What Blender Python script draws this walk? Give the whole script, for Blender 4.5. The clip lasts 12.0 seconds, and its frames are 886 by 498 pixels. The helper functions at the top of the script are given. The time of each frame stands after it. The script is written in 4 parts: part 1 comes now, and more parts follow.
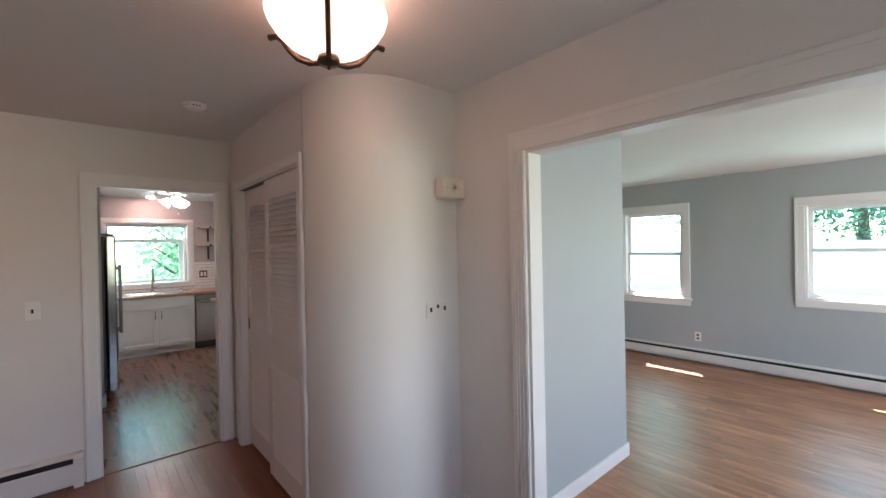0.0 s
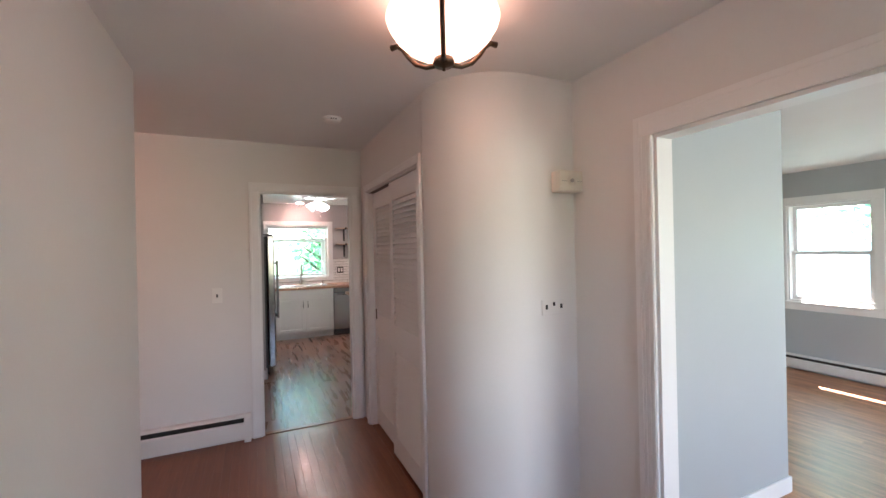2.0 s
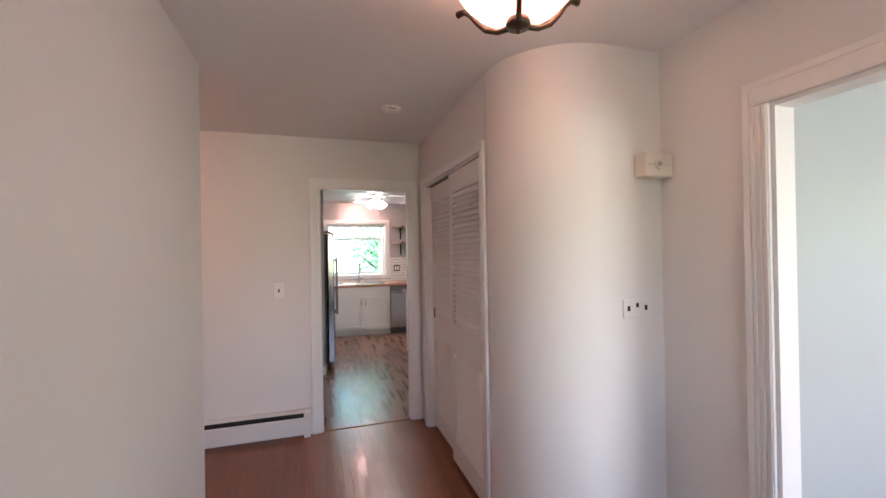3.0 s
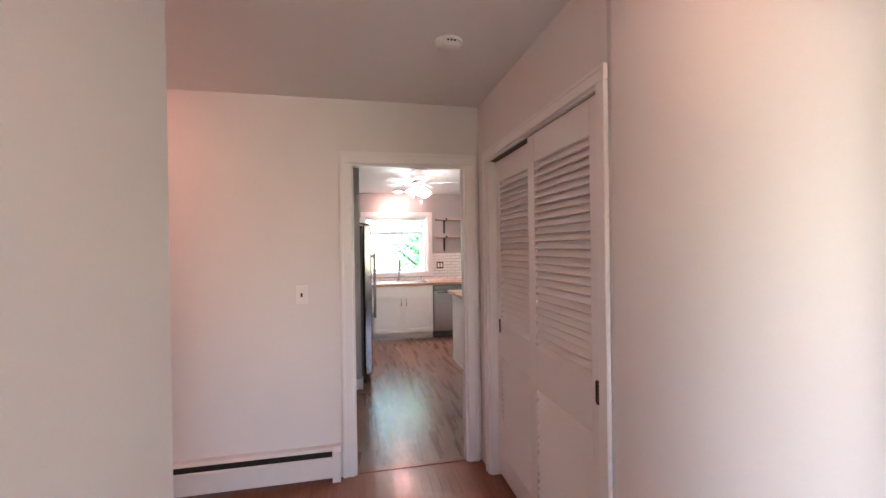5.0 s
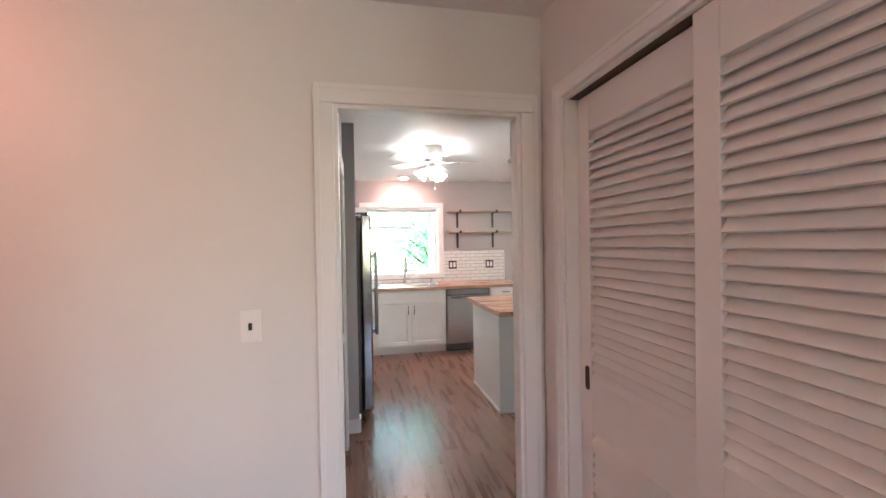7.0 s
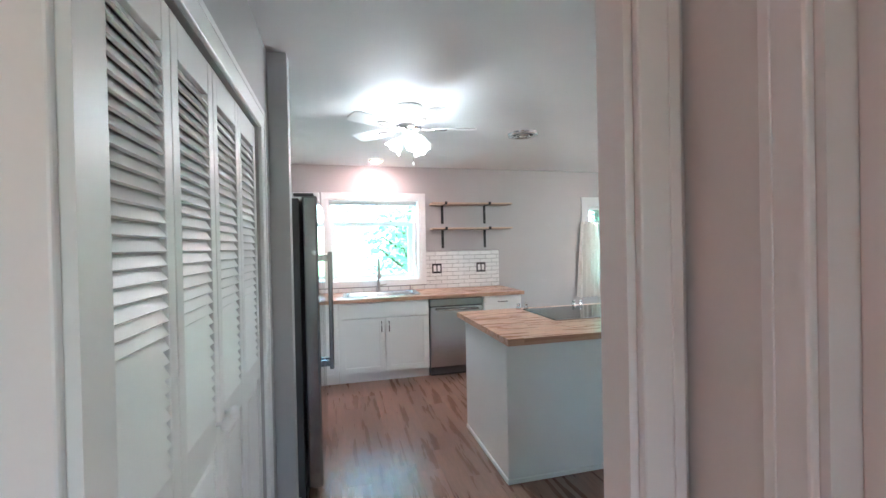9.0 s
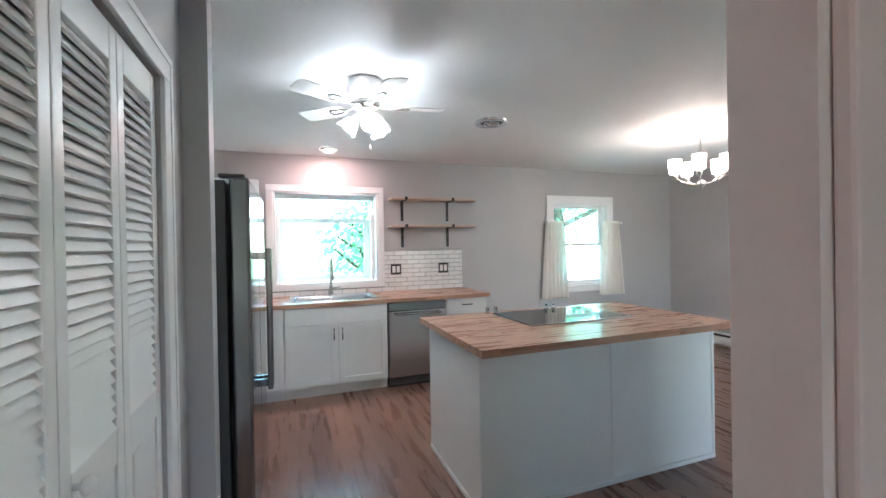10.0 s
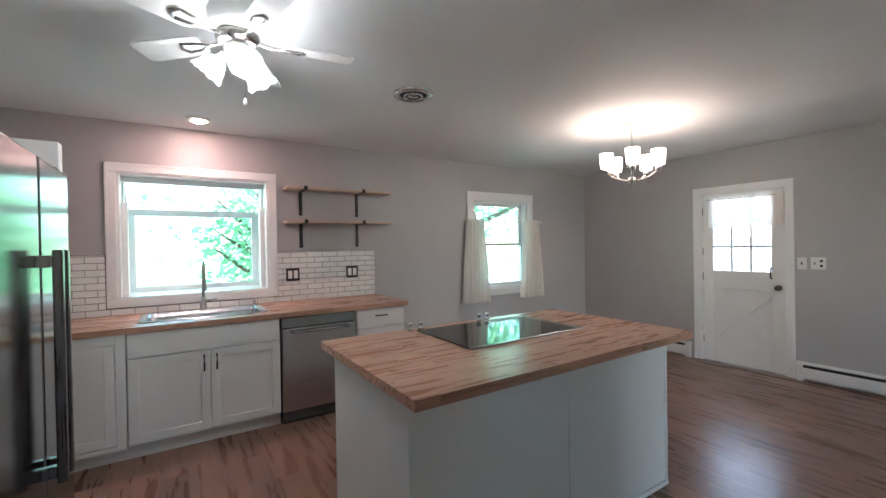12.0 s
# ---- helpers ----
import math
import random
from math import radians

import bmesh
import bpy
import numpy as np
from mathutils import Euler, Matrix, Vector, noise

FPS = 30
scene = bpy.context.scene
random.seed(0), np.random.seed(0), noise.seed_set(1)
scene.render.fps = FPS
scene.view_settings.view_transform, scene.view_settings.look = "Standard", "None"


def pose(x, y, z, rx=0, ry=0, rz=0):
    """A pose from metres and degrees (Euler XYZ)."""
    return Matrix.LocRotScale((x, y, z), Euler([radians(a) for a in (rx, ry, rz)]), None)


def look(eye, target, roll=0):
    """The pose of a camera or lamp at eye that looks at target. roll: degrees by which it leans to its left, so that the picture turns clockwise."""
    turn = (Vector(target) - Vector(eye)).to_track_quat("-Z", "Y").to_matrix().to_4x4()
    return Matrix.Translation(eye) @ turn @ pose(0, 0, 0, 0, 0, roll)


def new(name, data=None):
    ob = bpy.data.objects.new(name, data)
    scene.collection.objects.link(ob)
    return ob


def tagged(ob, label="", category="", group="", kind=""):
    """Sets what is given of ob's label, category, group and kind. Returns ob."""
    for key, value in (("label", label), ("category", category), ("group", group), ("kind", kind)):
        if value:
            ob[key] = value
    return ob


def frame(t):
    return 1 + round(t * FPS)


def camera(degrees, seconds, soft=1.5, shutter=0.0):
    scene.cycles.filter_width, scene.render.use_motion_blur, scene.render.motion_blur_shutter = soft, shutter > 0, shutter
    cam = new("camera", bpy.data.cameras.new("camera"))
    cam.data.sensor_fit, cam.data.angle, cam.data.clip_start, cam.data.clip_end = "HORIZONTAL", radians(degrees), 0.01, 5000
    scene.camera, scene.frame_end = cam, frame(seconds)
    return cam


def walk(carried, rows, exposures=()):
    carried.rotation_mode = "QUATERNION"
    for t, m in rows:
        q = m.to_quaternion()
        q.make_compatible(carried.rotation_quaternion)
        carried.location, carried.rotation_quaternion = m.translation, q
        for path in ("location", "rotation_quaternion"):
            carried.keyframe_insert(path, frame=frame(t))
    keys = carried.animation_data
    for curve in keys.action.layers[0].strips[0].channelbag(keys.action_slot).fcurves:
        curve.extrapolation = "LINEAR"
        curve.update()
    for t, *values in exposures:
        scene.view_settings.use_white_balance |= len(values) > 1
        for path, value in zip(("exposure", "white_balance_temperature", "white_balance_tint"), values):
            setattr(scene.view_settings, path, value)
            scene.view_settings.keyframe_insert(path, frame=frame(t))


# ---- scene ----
cam = camera(94.5, 12.0)
PATH = [
    (0, (0.583, 0.294, 1.556), (1.896, 1.802, 1.546), -1.2),
    (0.5, (0.583, 0.285, 1.549), (1.779, 1.888, 1.542), -1.2),
    (1, (0.582, 0.283, 1.545), (1.66, 1.967, 1.539), -1.3),
    (1.5, (0.584, 0.273, 1.54), (1.541, 2.029, 1.538), -1.3),
    (2, (0.593, 0.277, 1.533), (1.429, 2.094, 1.534), -1.2),
    (2.5, (0.611, 0.329, 1.517), (1.322, 2.199, 1.52), -1.1),
    (3, (0.609, 0.457, 1.498), (1.199, 2.368, 1.506), -1.0),
    (3.2, (0.59, 0.537, 1.493), (1.167, 2.452, 1.514), -1.2),
    (5, (0.658, 1.285, 1.487), (1.072, 3.242, 1.479), -0.8),
    (5.5, (0.656, 1.521, 1.492), (1.065, 3.479, 1.481), -1.0),
    (6, (0.688, 1.787, 1.491), (1.086, 3.746, 1.477), -0.8),
    (6.5, (0.698, 2.097, 1.496), (1.097, 4.056, 1.474), -1.0),
    (7, (0.716, 2.378, 1.493), (1.119, 4.337, 1.468), -1.0),
    (9, (0.94, 3.466, 1.454), (1.428, 5.405, 1.439), -1.2),
    (9.5, (0.98, 3.666, 1.436), (1.541, 5.586, 1.423), -1.2),
    (10, (1.005, 3.834, 1.421), (1.691, 5.713, 1.411), -1.0),
    (10.5, (1.053, 4.018, 1.412), (1.865, 5.846, 1.403), -1.1),
    (11, (1.125, 4.178, 1.41), (2.041, 5.956, 1.398), -1.1),
    (11.5, (1.174, 4.305, 1.417), (2.17, 6.039, 1.403), -1.1),
    (12, (1.216, 4.459, 1.42), (2.301, 6.14, 1.404), -1.0),
]
EXPOSURES = [(0.0, 3.5, 6800, 21), (2.5, 3.95, 7000, 25), (5.0, 4.3, 7300, 33), (7.0, 4.5, 7000, 25), (8.8, 4.45, 6000, 13), (9.5, 4.3, 5900, 12), (10.5, 3.95, 6150, 15), (12.0, 3.5, 6350, 17)]
walk(cam, [(t, look(eye, target, roll)) for t, eye, target, roll in PATH], EXPOSURES)

# ---- world, sun, exposure ----
world = bpy.data.worlds.new("world")
scene.world = world
world.use_nodes = True
wn = world.node_tree
sky = wn.nodes.new("ShaderNodeTexSky")
sky.sky_type, sky.sun_disc = "NISHITA", False
SUN_ELEV, SUN_AZ = radians(54), radians(55)
sky.sun_elevation, sky.sun_rotation = SUN_ELEV, SUN_AZ
wn.links.new(sky.outputs[0], wn.nodes["Background"].inputs[0])
wn.nodes["Background"].inputs[1].default_value = 0.15
sun = new("sun", bpy.data.lights.new("sun", "SUN"))
sun.data.energy, sun.data.angle, sun.data.color = 4.5, radians(0.5), (1.0, 0.95, 0.88)
sun_from = Vector((math.sin(SUN_AZ) * math.cos(SUN_ELEV), math.cos(SUN_AZ) * math.cos(SUN_ELEV), math.sin(SUN_ELEV)))
sun.matrix_world = look(Vector((0, 0, 20)) + sun_from, (0, 0, 20))
tagged(sun, "the sun", "sun", kind="structure")
# Added area lamp that brightens the living room from an unseen south opening.
front_fill = new("front_opening_fill", bpy.data.lights.new("front_opening_fill", "AREA"))
front_fill.data.shape, front_fill.data.size, front_fill.data.size_y = "RECTANGLE", 2.8, 1.4
front_fill.data.energy, front_fill.data.color = 7.0, (0.86, 1.0, 0.99)
front_fill.matrix_world = look((4.4, -3.05, 1.4), (4.4, -0.8, 3.2))
# Weak lamp added at the unseen hall end to lift the south-facing walls.
hall_fill = new("hall_end_fill", bpy.data.lights.new("hall_end_fill", "AREA"))
hall_fill.data.shape, hall_fill.data.size, hall_fill.data.size_y = "RECTANGLE", 0.9, 1.1
hall_fill.data.energy, hall_fill.data.color = 0.16, (1.0, 0.98, 0.95)
hall_fill.matrix_world = look((1.35, -1.24, 1.45), (1.35, 0, 1.45))
tagged(hall_fill, "added fill light at the unseen hall end", "daylight", kind="structure")
tagged(front_fill, "added fill light in an unseen front opening", "daylight", kind="structure")


# ---- materials ----
def mat(name, color, rough=0.5, metal=0.0, var=0.06, scale=6.0, fine=120.0, bump=0.02, stretch=(1, 1, 1), per="", spread=0.0, coat=0.0, emit=0.0, emit_color=None):
    m = bpy.data.materials.new(name)
    m.use_nodes = True
    nt = m.node_tree
    b = nt.nodes["Principled BSDF"]
    tc = nt.nodes.new("ShaderNodeTexCoord")
    mp = nt.nodes.new("ShaderNodeMapping")
    mp.inputs["Scale"].default_value = stretch
    nt.links.new(tc.outputs["Object"], mp.inputs["Vector"])
    n1 = nt.nodes.new("ShaderNodeTexNoise")
    n1.inputs["Scale"].default_value, n1.inputs["Detail"].default_value = scale, 4
    n2 = nt.nodes.new("ShaderNodeTexNoise")
    n2.inputs["Scale"].default_value, n2.inputs["Detail"].default_value = fine, 2
    if per:
        add = nt.nodes.new("ShaderNodeVectorMath")
        add.operation = "ADD"
        src = nt.nodes.new("ShaderNodeObjectInfo") if per == "object" else nt.nodes.new("ShaderNodeNewGeometry")
        out = src.outputs["Random"] if per == "object" else src.outputs["Random Per Island"]
        mul = nt.nodes.new("ShaderNodeMath")
        mul.operation = "MULTIPLY"
        mul.inputs[1].default_value = 37.0
        nt.links.new(out, mul.inputs[0])
        nt.links.new(mp.outputs[0], add.inputs[0])
        nt.links.new(mul.outputs[0], add.inputs[1])
        vec = add.outputs[0]
    else:
        vec = mp.outputs[0]
    nt.links.new(vec, n1.inputs["Vector"])
    nt.links.new(vec, n2.inputs["Vector"])
    mixf = nt.nodes.new("ShaderNodeMath")
    mixf.operation = "MULTIPLY_ADD"
    mixf.inputs[1].default_value = 0.65
    sc = nt.nodes.new("ShaderNodeMath")
    sc.operation = "MULTIPLY"
    sc.inputs[1].default_value = 0.35
    nt.links.new(n2.outputs[0], sc.inputs[0])
    nt.links.new(n1.outputs[0], mixf.inputs[0])
    nt.links.new(sc.outputs[0], mixf.inputs[2])
    ramp = nt.nodes.new("ShaderNodeValToRGB")
    ramp.color_ramp.elements[0].position, ramp.color_ramp.elements[1].position = 0.32, 0.68
    lo = [max(0, c * (1 - var * 1.4)) for c in color]
    hi = [min(1, c * (1 + var)) for c in color]
    ramp.color_ramp.elements[0].color, ramp.color_ramp.elements[1].color = (*lo, 1), (*hi, 1)
    nt.links.new(mixf.outputs[0], ramp.inputs[0])
    col = ramp.outputs[0]
    if per and spread:
        hsv = nt.nodes.new("ShaderNodeHueSaturation")
        mr = nt.nodes.new("ShaderNodeMapRange")
        mr.inputs["To Min"].default_value, mr.inputs["To Max"].default_value = 1 - spread, 1 + spread
        nt.links.new(out, mr.inputs["Value"])
        nt.links.new(mr.outputs[0], hsv.inputs["Value"])
        nt.links.new(col, hsv.inputs["Color"])
        col = hsv.outputs[0]
    nt.links.new(col, b.inputs["Base Color"])
    rr = nt.nodes.new("ShaderNodeMapRange")
    rr.inputs["To Min"].default_value, rr.inputs["To Max"].default_value = max(0.03, rough * 0.85), min(1, rough * 1.15)
    nt.links.new(n1.outputs[0], rr.inputs["Value"])
    nt.links.new(rr.outputs[0], b.inputs["Roughness"])
    b.inputs["Metallic"].default_value = metal
    if coat:
        b.inputs["Coat Weight"].default_value, b.inputs["Coat Roughness"].default_value = coat, 0.12
    if bump:
        bp = nt.nodes.new("ShaderNodeBump")
        bp.inputs["Strength"].default_value, bp.inputs["Distance"].default_value = bump, 0.01
        nt.links.new(mixf.outputs[0], bp.inputs["Height"])
        nt.links.new(bp.outputs[0], b.inputs["Normal"])
    if emit:
        b.inputs["Emission Color"].default_value = (*(emit_color or color), 1)
        b.inputs["Emission Strength"].default_value = emit
    return m


def shade_glass(name, color, emit, emit_color, diffuse=0.3, clear=0.0):
    """Frosted lamp glass: lets the bulb's light through and scatters it."""
    m = bpy.data.materials.new(name)
    m.use_nodes = True
    nt = m.node_tree
    out = nt.nodes["Material Output"]
    nt.nodes.remove(nt.nodes["Principled BSDF"])
    tr, di, mx = nt.nodes.new("ShaderNodeBsdfTranslucent"), nt.nodes.new("ShaderNodeBsdfDiffuse"), nt.nodes.new("ShaderNodeMixShader")
    tr.inputs[0].default_value = di.inputs[0].default_value = (*color, 1)
    mx.inputs[0].default_value = diffuse
    em, ad = nt.nodes.new("ShaderNodeEmission"), nt.nodes.new("ShaderNodeAddShader")
    em.inputs[0].default_value, em.inputs[1].default_value = (*emit_color, 1), emit
    nt.links.new(tr.outputs[0], mx.inputs[1])
    nt.links.new(di.outputs[0], mx.inputs[2])
    nt.links.new(mx.outputs[0], ad.inputs[0])
    nt.links.new(em.outputs[0], ad.inputs[1])
    last = ad
    if clear:
        tp, last = nt.nodes.new("ShaderNodeBsdfTransparent"), nt.nodes.new("ShaderNodeMixShader")
        last.inputs[0].default_value = clear
        nt.links.new(ad.outputs[0], last.inputs[1])
        nt.links.new(tp.outputs[0], last.inputs[2])
    nt.links.new(last.outputs[0], out.inputs[0])
    return m


def pane_glass(name, tint=(0.93, 1.0, 0.98)):
    m = bpy.data.materials.new(name)
    m.use_nodes = True
    nt = m.node_tree
    out = nt.nodes["Material Output"]
    nt.nodes.remove(nt.nodes["Principled BSDF"])
    tr, gl, mx, fr = nt.nodes.new("ShaderNodeBsdfTransparent"), nt.nodes.new("ShaderNodeBsdfGlossy"), nt.nodes.new("ShaderNodeMixShader"), nt.nodes.new("ShaderNodeFresnel")
    tr.inputs[0].default_value = (*tint, 1)
    gl.inputs["Roughness"].default_value = 0.02
    fr.inputs[0].default_value = 1.25
    nt.links.new(fr.outputs[0], mx.inputs[0])
    nt.links.new(tr.outputs[0], mx.inputs[1])
    nt.links.new(gl.outputs[0], mx.inputs[2])
    nt.links.new(mx.outputs[0], out.inputs[0])
    return m


WHITE_WALL = mat("white_wall_paint", (0.75, 0.735, 0.725), 0.55, var=0.015, scale=2.5, fine=90, bump=0.03)
BLUE_WALL = mat("blue_grey_wall_paint", (0.43, 0.466, 0.487), 0.5, var=0.02, scale=2.5, fine=90, bump=0.03)
GREY_WALL = mat("warm_grey_wall_paint", (0.46, 0.445, 0.45), 0.5, var=0.02, scale=2.5, fine=90, bump=0.03)
CEIL = mat("ceiling_paint", (0.79, 0.79, 0.79), 0.8, var=0.015, scale=3, fine=140, bump=0.05)
TRIM = mat("white_gloss_trim", (0.82, 0.82, 0.82), 0.36, var=0.012, scale=3, bump=0.002)
HEATER = mat("white_enamel_heater", (0.76, 0.75, 0.73), 0.35, var=0.03, scale=5, bump=0.01)
# Near-black colour that stands in for shade inside slots and vents.
GAP_SHADE = mat("gap_shade", (0.02, 0.018, 0.016), 0.8, var=0.2)
LOUVER = mat("white_louver_paint", (0.80, 0.795, 0.79), 0.42, var=0.015, scale=3, bump=0.002)
# Dark tone stands in for the shade inside the closet.
CLOSET_SHADE = mat("closet_interior_shade", (0.35, 0.33, 0.32), 0.8)
OAK = mat("orange_oak_strip", (0.26, 0.092, 0.042), 0.3, var=0.16, scale=3, fine=60, bump=0.02, stretch=(14, 1.2, 14), per="object", spread=0.06, coat=0.15)
OAK_HALL_BULK = mat("orange_oak_strip_far", (0.26, 0.092, 0.042), 0.3, var=0.16, scale=3, fine=60, bump=0.02, stretch=(14, 1.2, 14), per="island", spread=0.06, coat=0.15)
OAK_BULK = mat("honey_oak_strip", (0.47, 0.225, 0.125), 0.36, var=0.34, scale=2.2, fine=50, bump=0.04, stretch=(9, 1.4, 9), per="island", spread=0.15)
OAK_LIVING = mat("honey_oak_board", (0.47, 0.225, 0.125), 0.36, var=0.34, scale=2.2, fine=50, bump=0.04, stretch=(9, 1.4, 9), per="object", spread=0.15)
VINYL = mat("brown_vinyl_plank", (0.23, 0.125, 0.09), 0.28, var=0.26, scale=2.0, fine=16, bump=0.015, stretch=(10, 0.8, 10), per="object", spread=0.2)
SUBFLOOR = mat("dark_joint", (0.05, 0.03, 0.02), 0.7)
BUTCHER = mat("butcher_block", (0.50, 0.275, 0.185), 0.28, var=0.11, scale=2.5, fine=40, bump=0.01, stretch=(1.2, 16, 16), per="object", spread=0.12)
SHELF_WOOD = mat("raw_pine_shelf", (0.56, 0.41, 0.31), 0.55, var=0.18, scale=3, fine=60, bump=0.03, stretch=(1.5, 16, 16))
CABINET = mat("white_cabinet_paint", (0.80, 0.80, 0.79), 0.36, var=0.012, scale=3, bump=0.002)
ISLAND = mat("white_island_panel", (0.82, 0.825, 0.825), 0.38, var=0.012, scale=5, bump=0.01)
TILE = mat("white_glazed_tile", (0.82, 0.82, 0.81), 0.12, var=0.02, scale=9, bump=0.015, per="object", spread=0.025)
GROUT = mat("grey_grout", (0.16, 0.155, 0.15), 0.85, var=0.12, scale=30)
STEEL = mat("brushed_stainless_steel", (0.50, 0.50, 0.51), 0.24, 0.95, var=0.06, scale=4, fine=80, bump=0.012, stretch=(1, 1, 30))
FRIDGE_SIDE = mat("dark_grey_fridge_side", (0.085, 0.085, 0.09), 0.4, var=0.05, scale=8, bump=0.01)
SINK_STEEL = mat("polished_sink_steel", (0.62, 0.62, 0.63), 0.18, 1.0, var=0.05, scale=6, bump=0.008)
CHROME = mat("chrome", (0.72, 0.72, 0.73), 0.1, 1.0, var=0.02, bump=0)
NICKEL = mat("brushed_nickel", (0.45, 0.43, 0.41), 0.28, 1.0, var=0.05, bump=0.01)
BRONZE = mat("dark_bronze", (0.10, 0.07, 0.05), 0.35, 0.85, var=0.2, scale=20, bump=0.02)
DARK_STEEL = mat("dark_brushed_steel", (0.17, 0.16, 0.16), 0.28, 1.0, var=0.06, scale=5, fine=80, bump=0.006, stretch=(30, 30, 1))
BLACK = mat("black_metal", (0.022, 0.022, 0.023), 0.45, 0.3, var=0.15, scale=20, bump=0.01)
COOKTOP = mat("black_ceramic_glass", (0.012, 0.012, 0.013), 0.05, var=0.1, bump=0)
PLASTIC = mat("white_plastic", (0.84, 0.83, 0.81), 0.35, var=0.02, bump=0)
CREAM = mat("cream_plastic", (0.74, 0.69, 0.62), 0.4, var=0.03, bump=0.01)
CURTAIN = shade_glass("sheer_cream_curtain", (0.86, 0.82, 0.77), 0.0, (1, 1, 1), 0.8)
SHEER = shade_glass("sheer_white_lace", (0.95, 0.93, 0.90), 0.0, (1, 1, 1), 0.6)
FRIDGE_STEEL = mat("satin_fridge_steel", (0.31, 0.32, 0.32), 0.13, 1.0, var=0.05, scale=4, fine=80, bump=0.006, stretch=(1, 1, 30))
BOWL = shade_glass("amber_frosted_glass", (0.95, 0.80, 0.70), 0.10, (1.0, 0.74, 0.62))
SHADE = shade_glass("white_frosted_glass", (0.95, 0.95, 0.95), 0.4, (0.97, 1.0, 0.99), clear=0.5)
SHADE_WARM = shade_glass("warm_white_frosted_glass", (0.95, 0.93, 0.90), 1.1, (1.0, 0.86, 0.74), clear=0.5)
HALL_BULB = mat("warm_bulb", (1, 0.8, 0.7), 0.5, var=0, bump=0, emit=3.0, emit_color=(1.0, 0.58, 0.44))
HALL_DOME = mat("warm_glowing_dome", (1, 0.85, 0.75), 0.5, var=0, bump=0, emit=1.9, emit_color=(1.0, 0.46, 0.34))
FAN_BULB = mat("daylight_bulb", (1, 1, 1), 0.5, var=0, bump=0, emit=32, emit_color=(0.90, 1.0, 0.98))
DINING_BULB = mat("soft_white_bulb", (1, 1, 1), 0.5, var=0, bump=0, emit=7.5, emit_color=(1.0, 0.80, 0.66))
CAN_BULB = mat("pink_white_bulb", (1, 1, 1), 0.5, var=0, bump=0, emit=36, emit_color=(1.0, 0.66, 0.58))
GLASS = pane_glass("window_glass", (0.78, 1.0, 0.975))
GLASS_DOOR = pane_glass("door_glass", (0.95, 1.0, 0.99))
GRASS = mat("lawn", (0.10, 0.15, 0.05), 0.9, var=0.4, scale=2, fine=30, bump=0.2)
CONCRETE = mat("pale_concrete", (0.36, 0.36, 0.35), 0.85, var=0.08, scale=3, bump=0.05)
LEAF = shade_glass("leaf", (0.28, 0.48, 0.30), 0.0, (1, 1, 1), 0.5)
NEEDLE = mat("spruce_needle", (0.09, 0.19, 0.13), 0.6, var=0.3, scale=6, bump=0, per="island", spread=0.4)
BARK = mat("bark", (0.12, 0.085, 0.06), 0.9, var=0.35, scale=8, bump=0.3)
ROOFING = mat("grey_shingle", (0.15, 0.14, 0.14), 0.9, var=0.2, scale=20)
SIDING = mat("white_siding", (0.72, 0.71, 0.68), 0.6, var=0.04, scale=4)


# ---- building helpers ----
def bx(bm, x0, x1, y0, y1, z0, z1):
    v = [bm.verts.new(p) for p in ((x0, y0, z0), (x1, y0, z0), (x1, y1, z0), (x0, y1, z0), (x0, y0, z1), (x1, y0, z1), (x1, y1, z1), (x0, y1, z1))]
    for f in ((3, 2, 1, 0), (4, 5, 6, 7), (0, 1, 5, 4), (1, 2, 6, 5), (2, 3, 7, 6), (3, 0, 4, 7)):
        bm.faces.new([v[i] for i in f])
    return v


def bevel(bm, w, seg=2):
    bmesh.ops.bevel(bm, geom=bm.edges[:], offset=w, segments=seg, affect="EDGES", profile=0.5)
    return bm


def box(x0, x1, y0, y1, z0, z1, w=0.0, seg=2):
    bm = bmesh.new()
    bx(bm, x0, x1, y0, y1, z0, z1)
    return bevel(bm, w, seg) if w else bm


def lathe(profile, seg=24, at=(0, 0, 0), axis="z"):
    """A turned shape: (radius, height) rows round an axis."""
    bm = bmesh.new()
    rings = []
    for r, h in profile:
        ring = []
        for i in range(seg):
            a = 2 * math.pi * i / seg
            c, s = r * math.cos(a), r * math.sin(a)
            p = {"z": (c, s, h), "y": (c, h, s), "x": (h, c, s)}[axis]
            ring.append(bm.verts.new(Vector(p) + Vector(at)))
        rings.append(ring)
    for a, b in zip(rings, rings[1:]):
        for i in range(seg):
            bm.faces.new((a[i], a[(i + 1) % seg], b[(i + 1) % seg], b[i]))
    (r0, h0), (r1, h1) = profile[0], profile[-1]
    if len(profile) > 2 and min(r0, r1) > 1e-4 and abs(r0 - r1) < 0.012 and abs(h0 - h1) < 0.03:
        if abs(r0 - r1) + abs(h0 - h1) > 1e-5:      # a shell: close its rim, not its mouth
            for i in range(seg):
                bm.faces.new((rings[-1][i], rings[-1][(i + 1) % seg], rings[0][(i + 1) % seg], rings[0][i]))
    else:
        for ring, r in ((rings[0], r0), (rings[-1], r1)):
            if r > 1e-4:
                bm.faces.new(ring)
    bmesh.ops.remove_doubles(bm, verts=bm.verts, dist=1e-5)
    bmesh.ops.recalc_face_normals(bm, faces=bm.faces)
    return bm


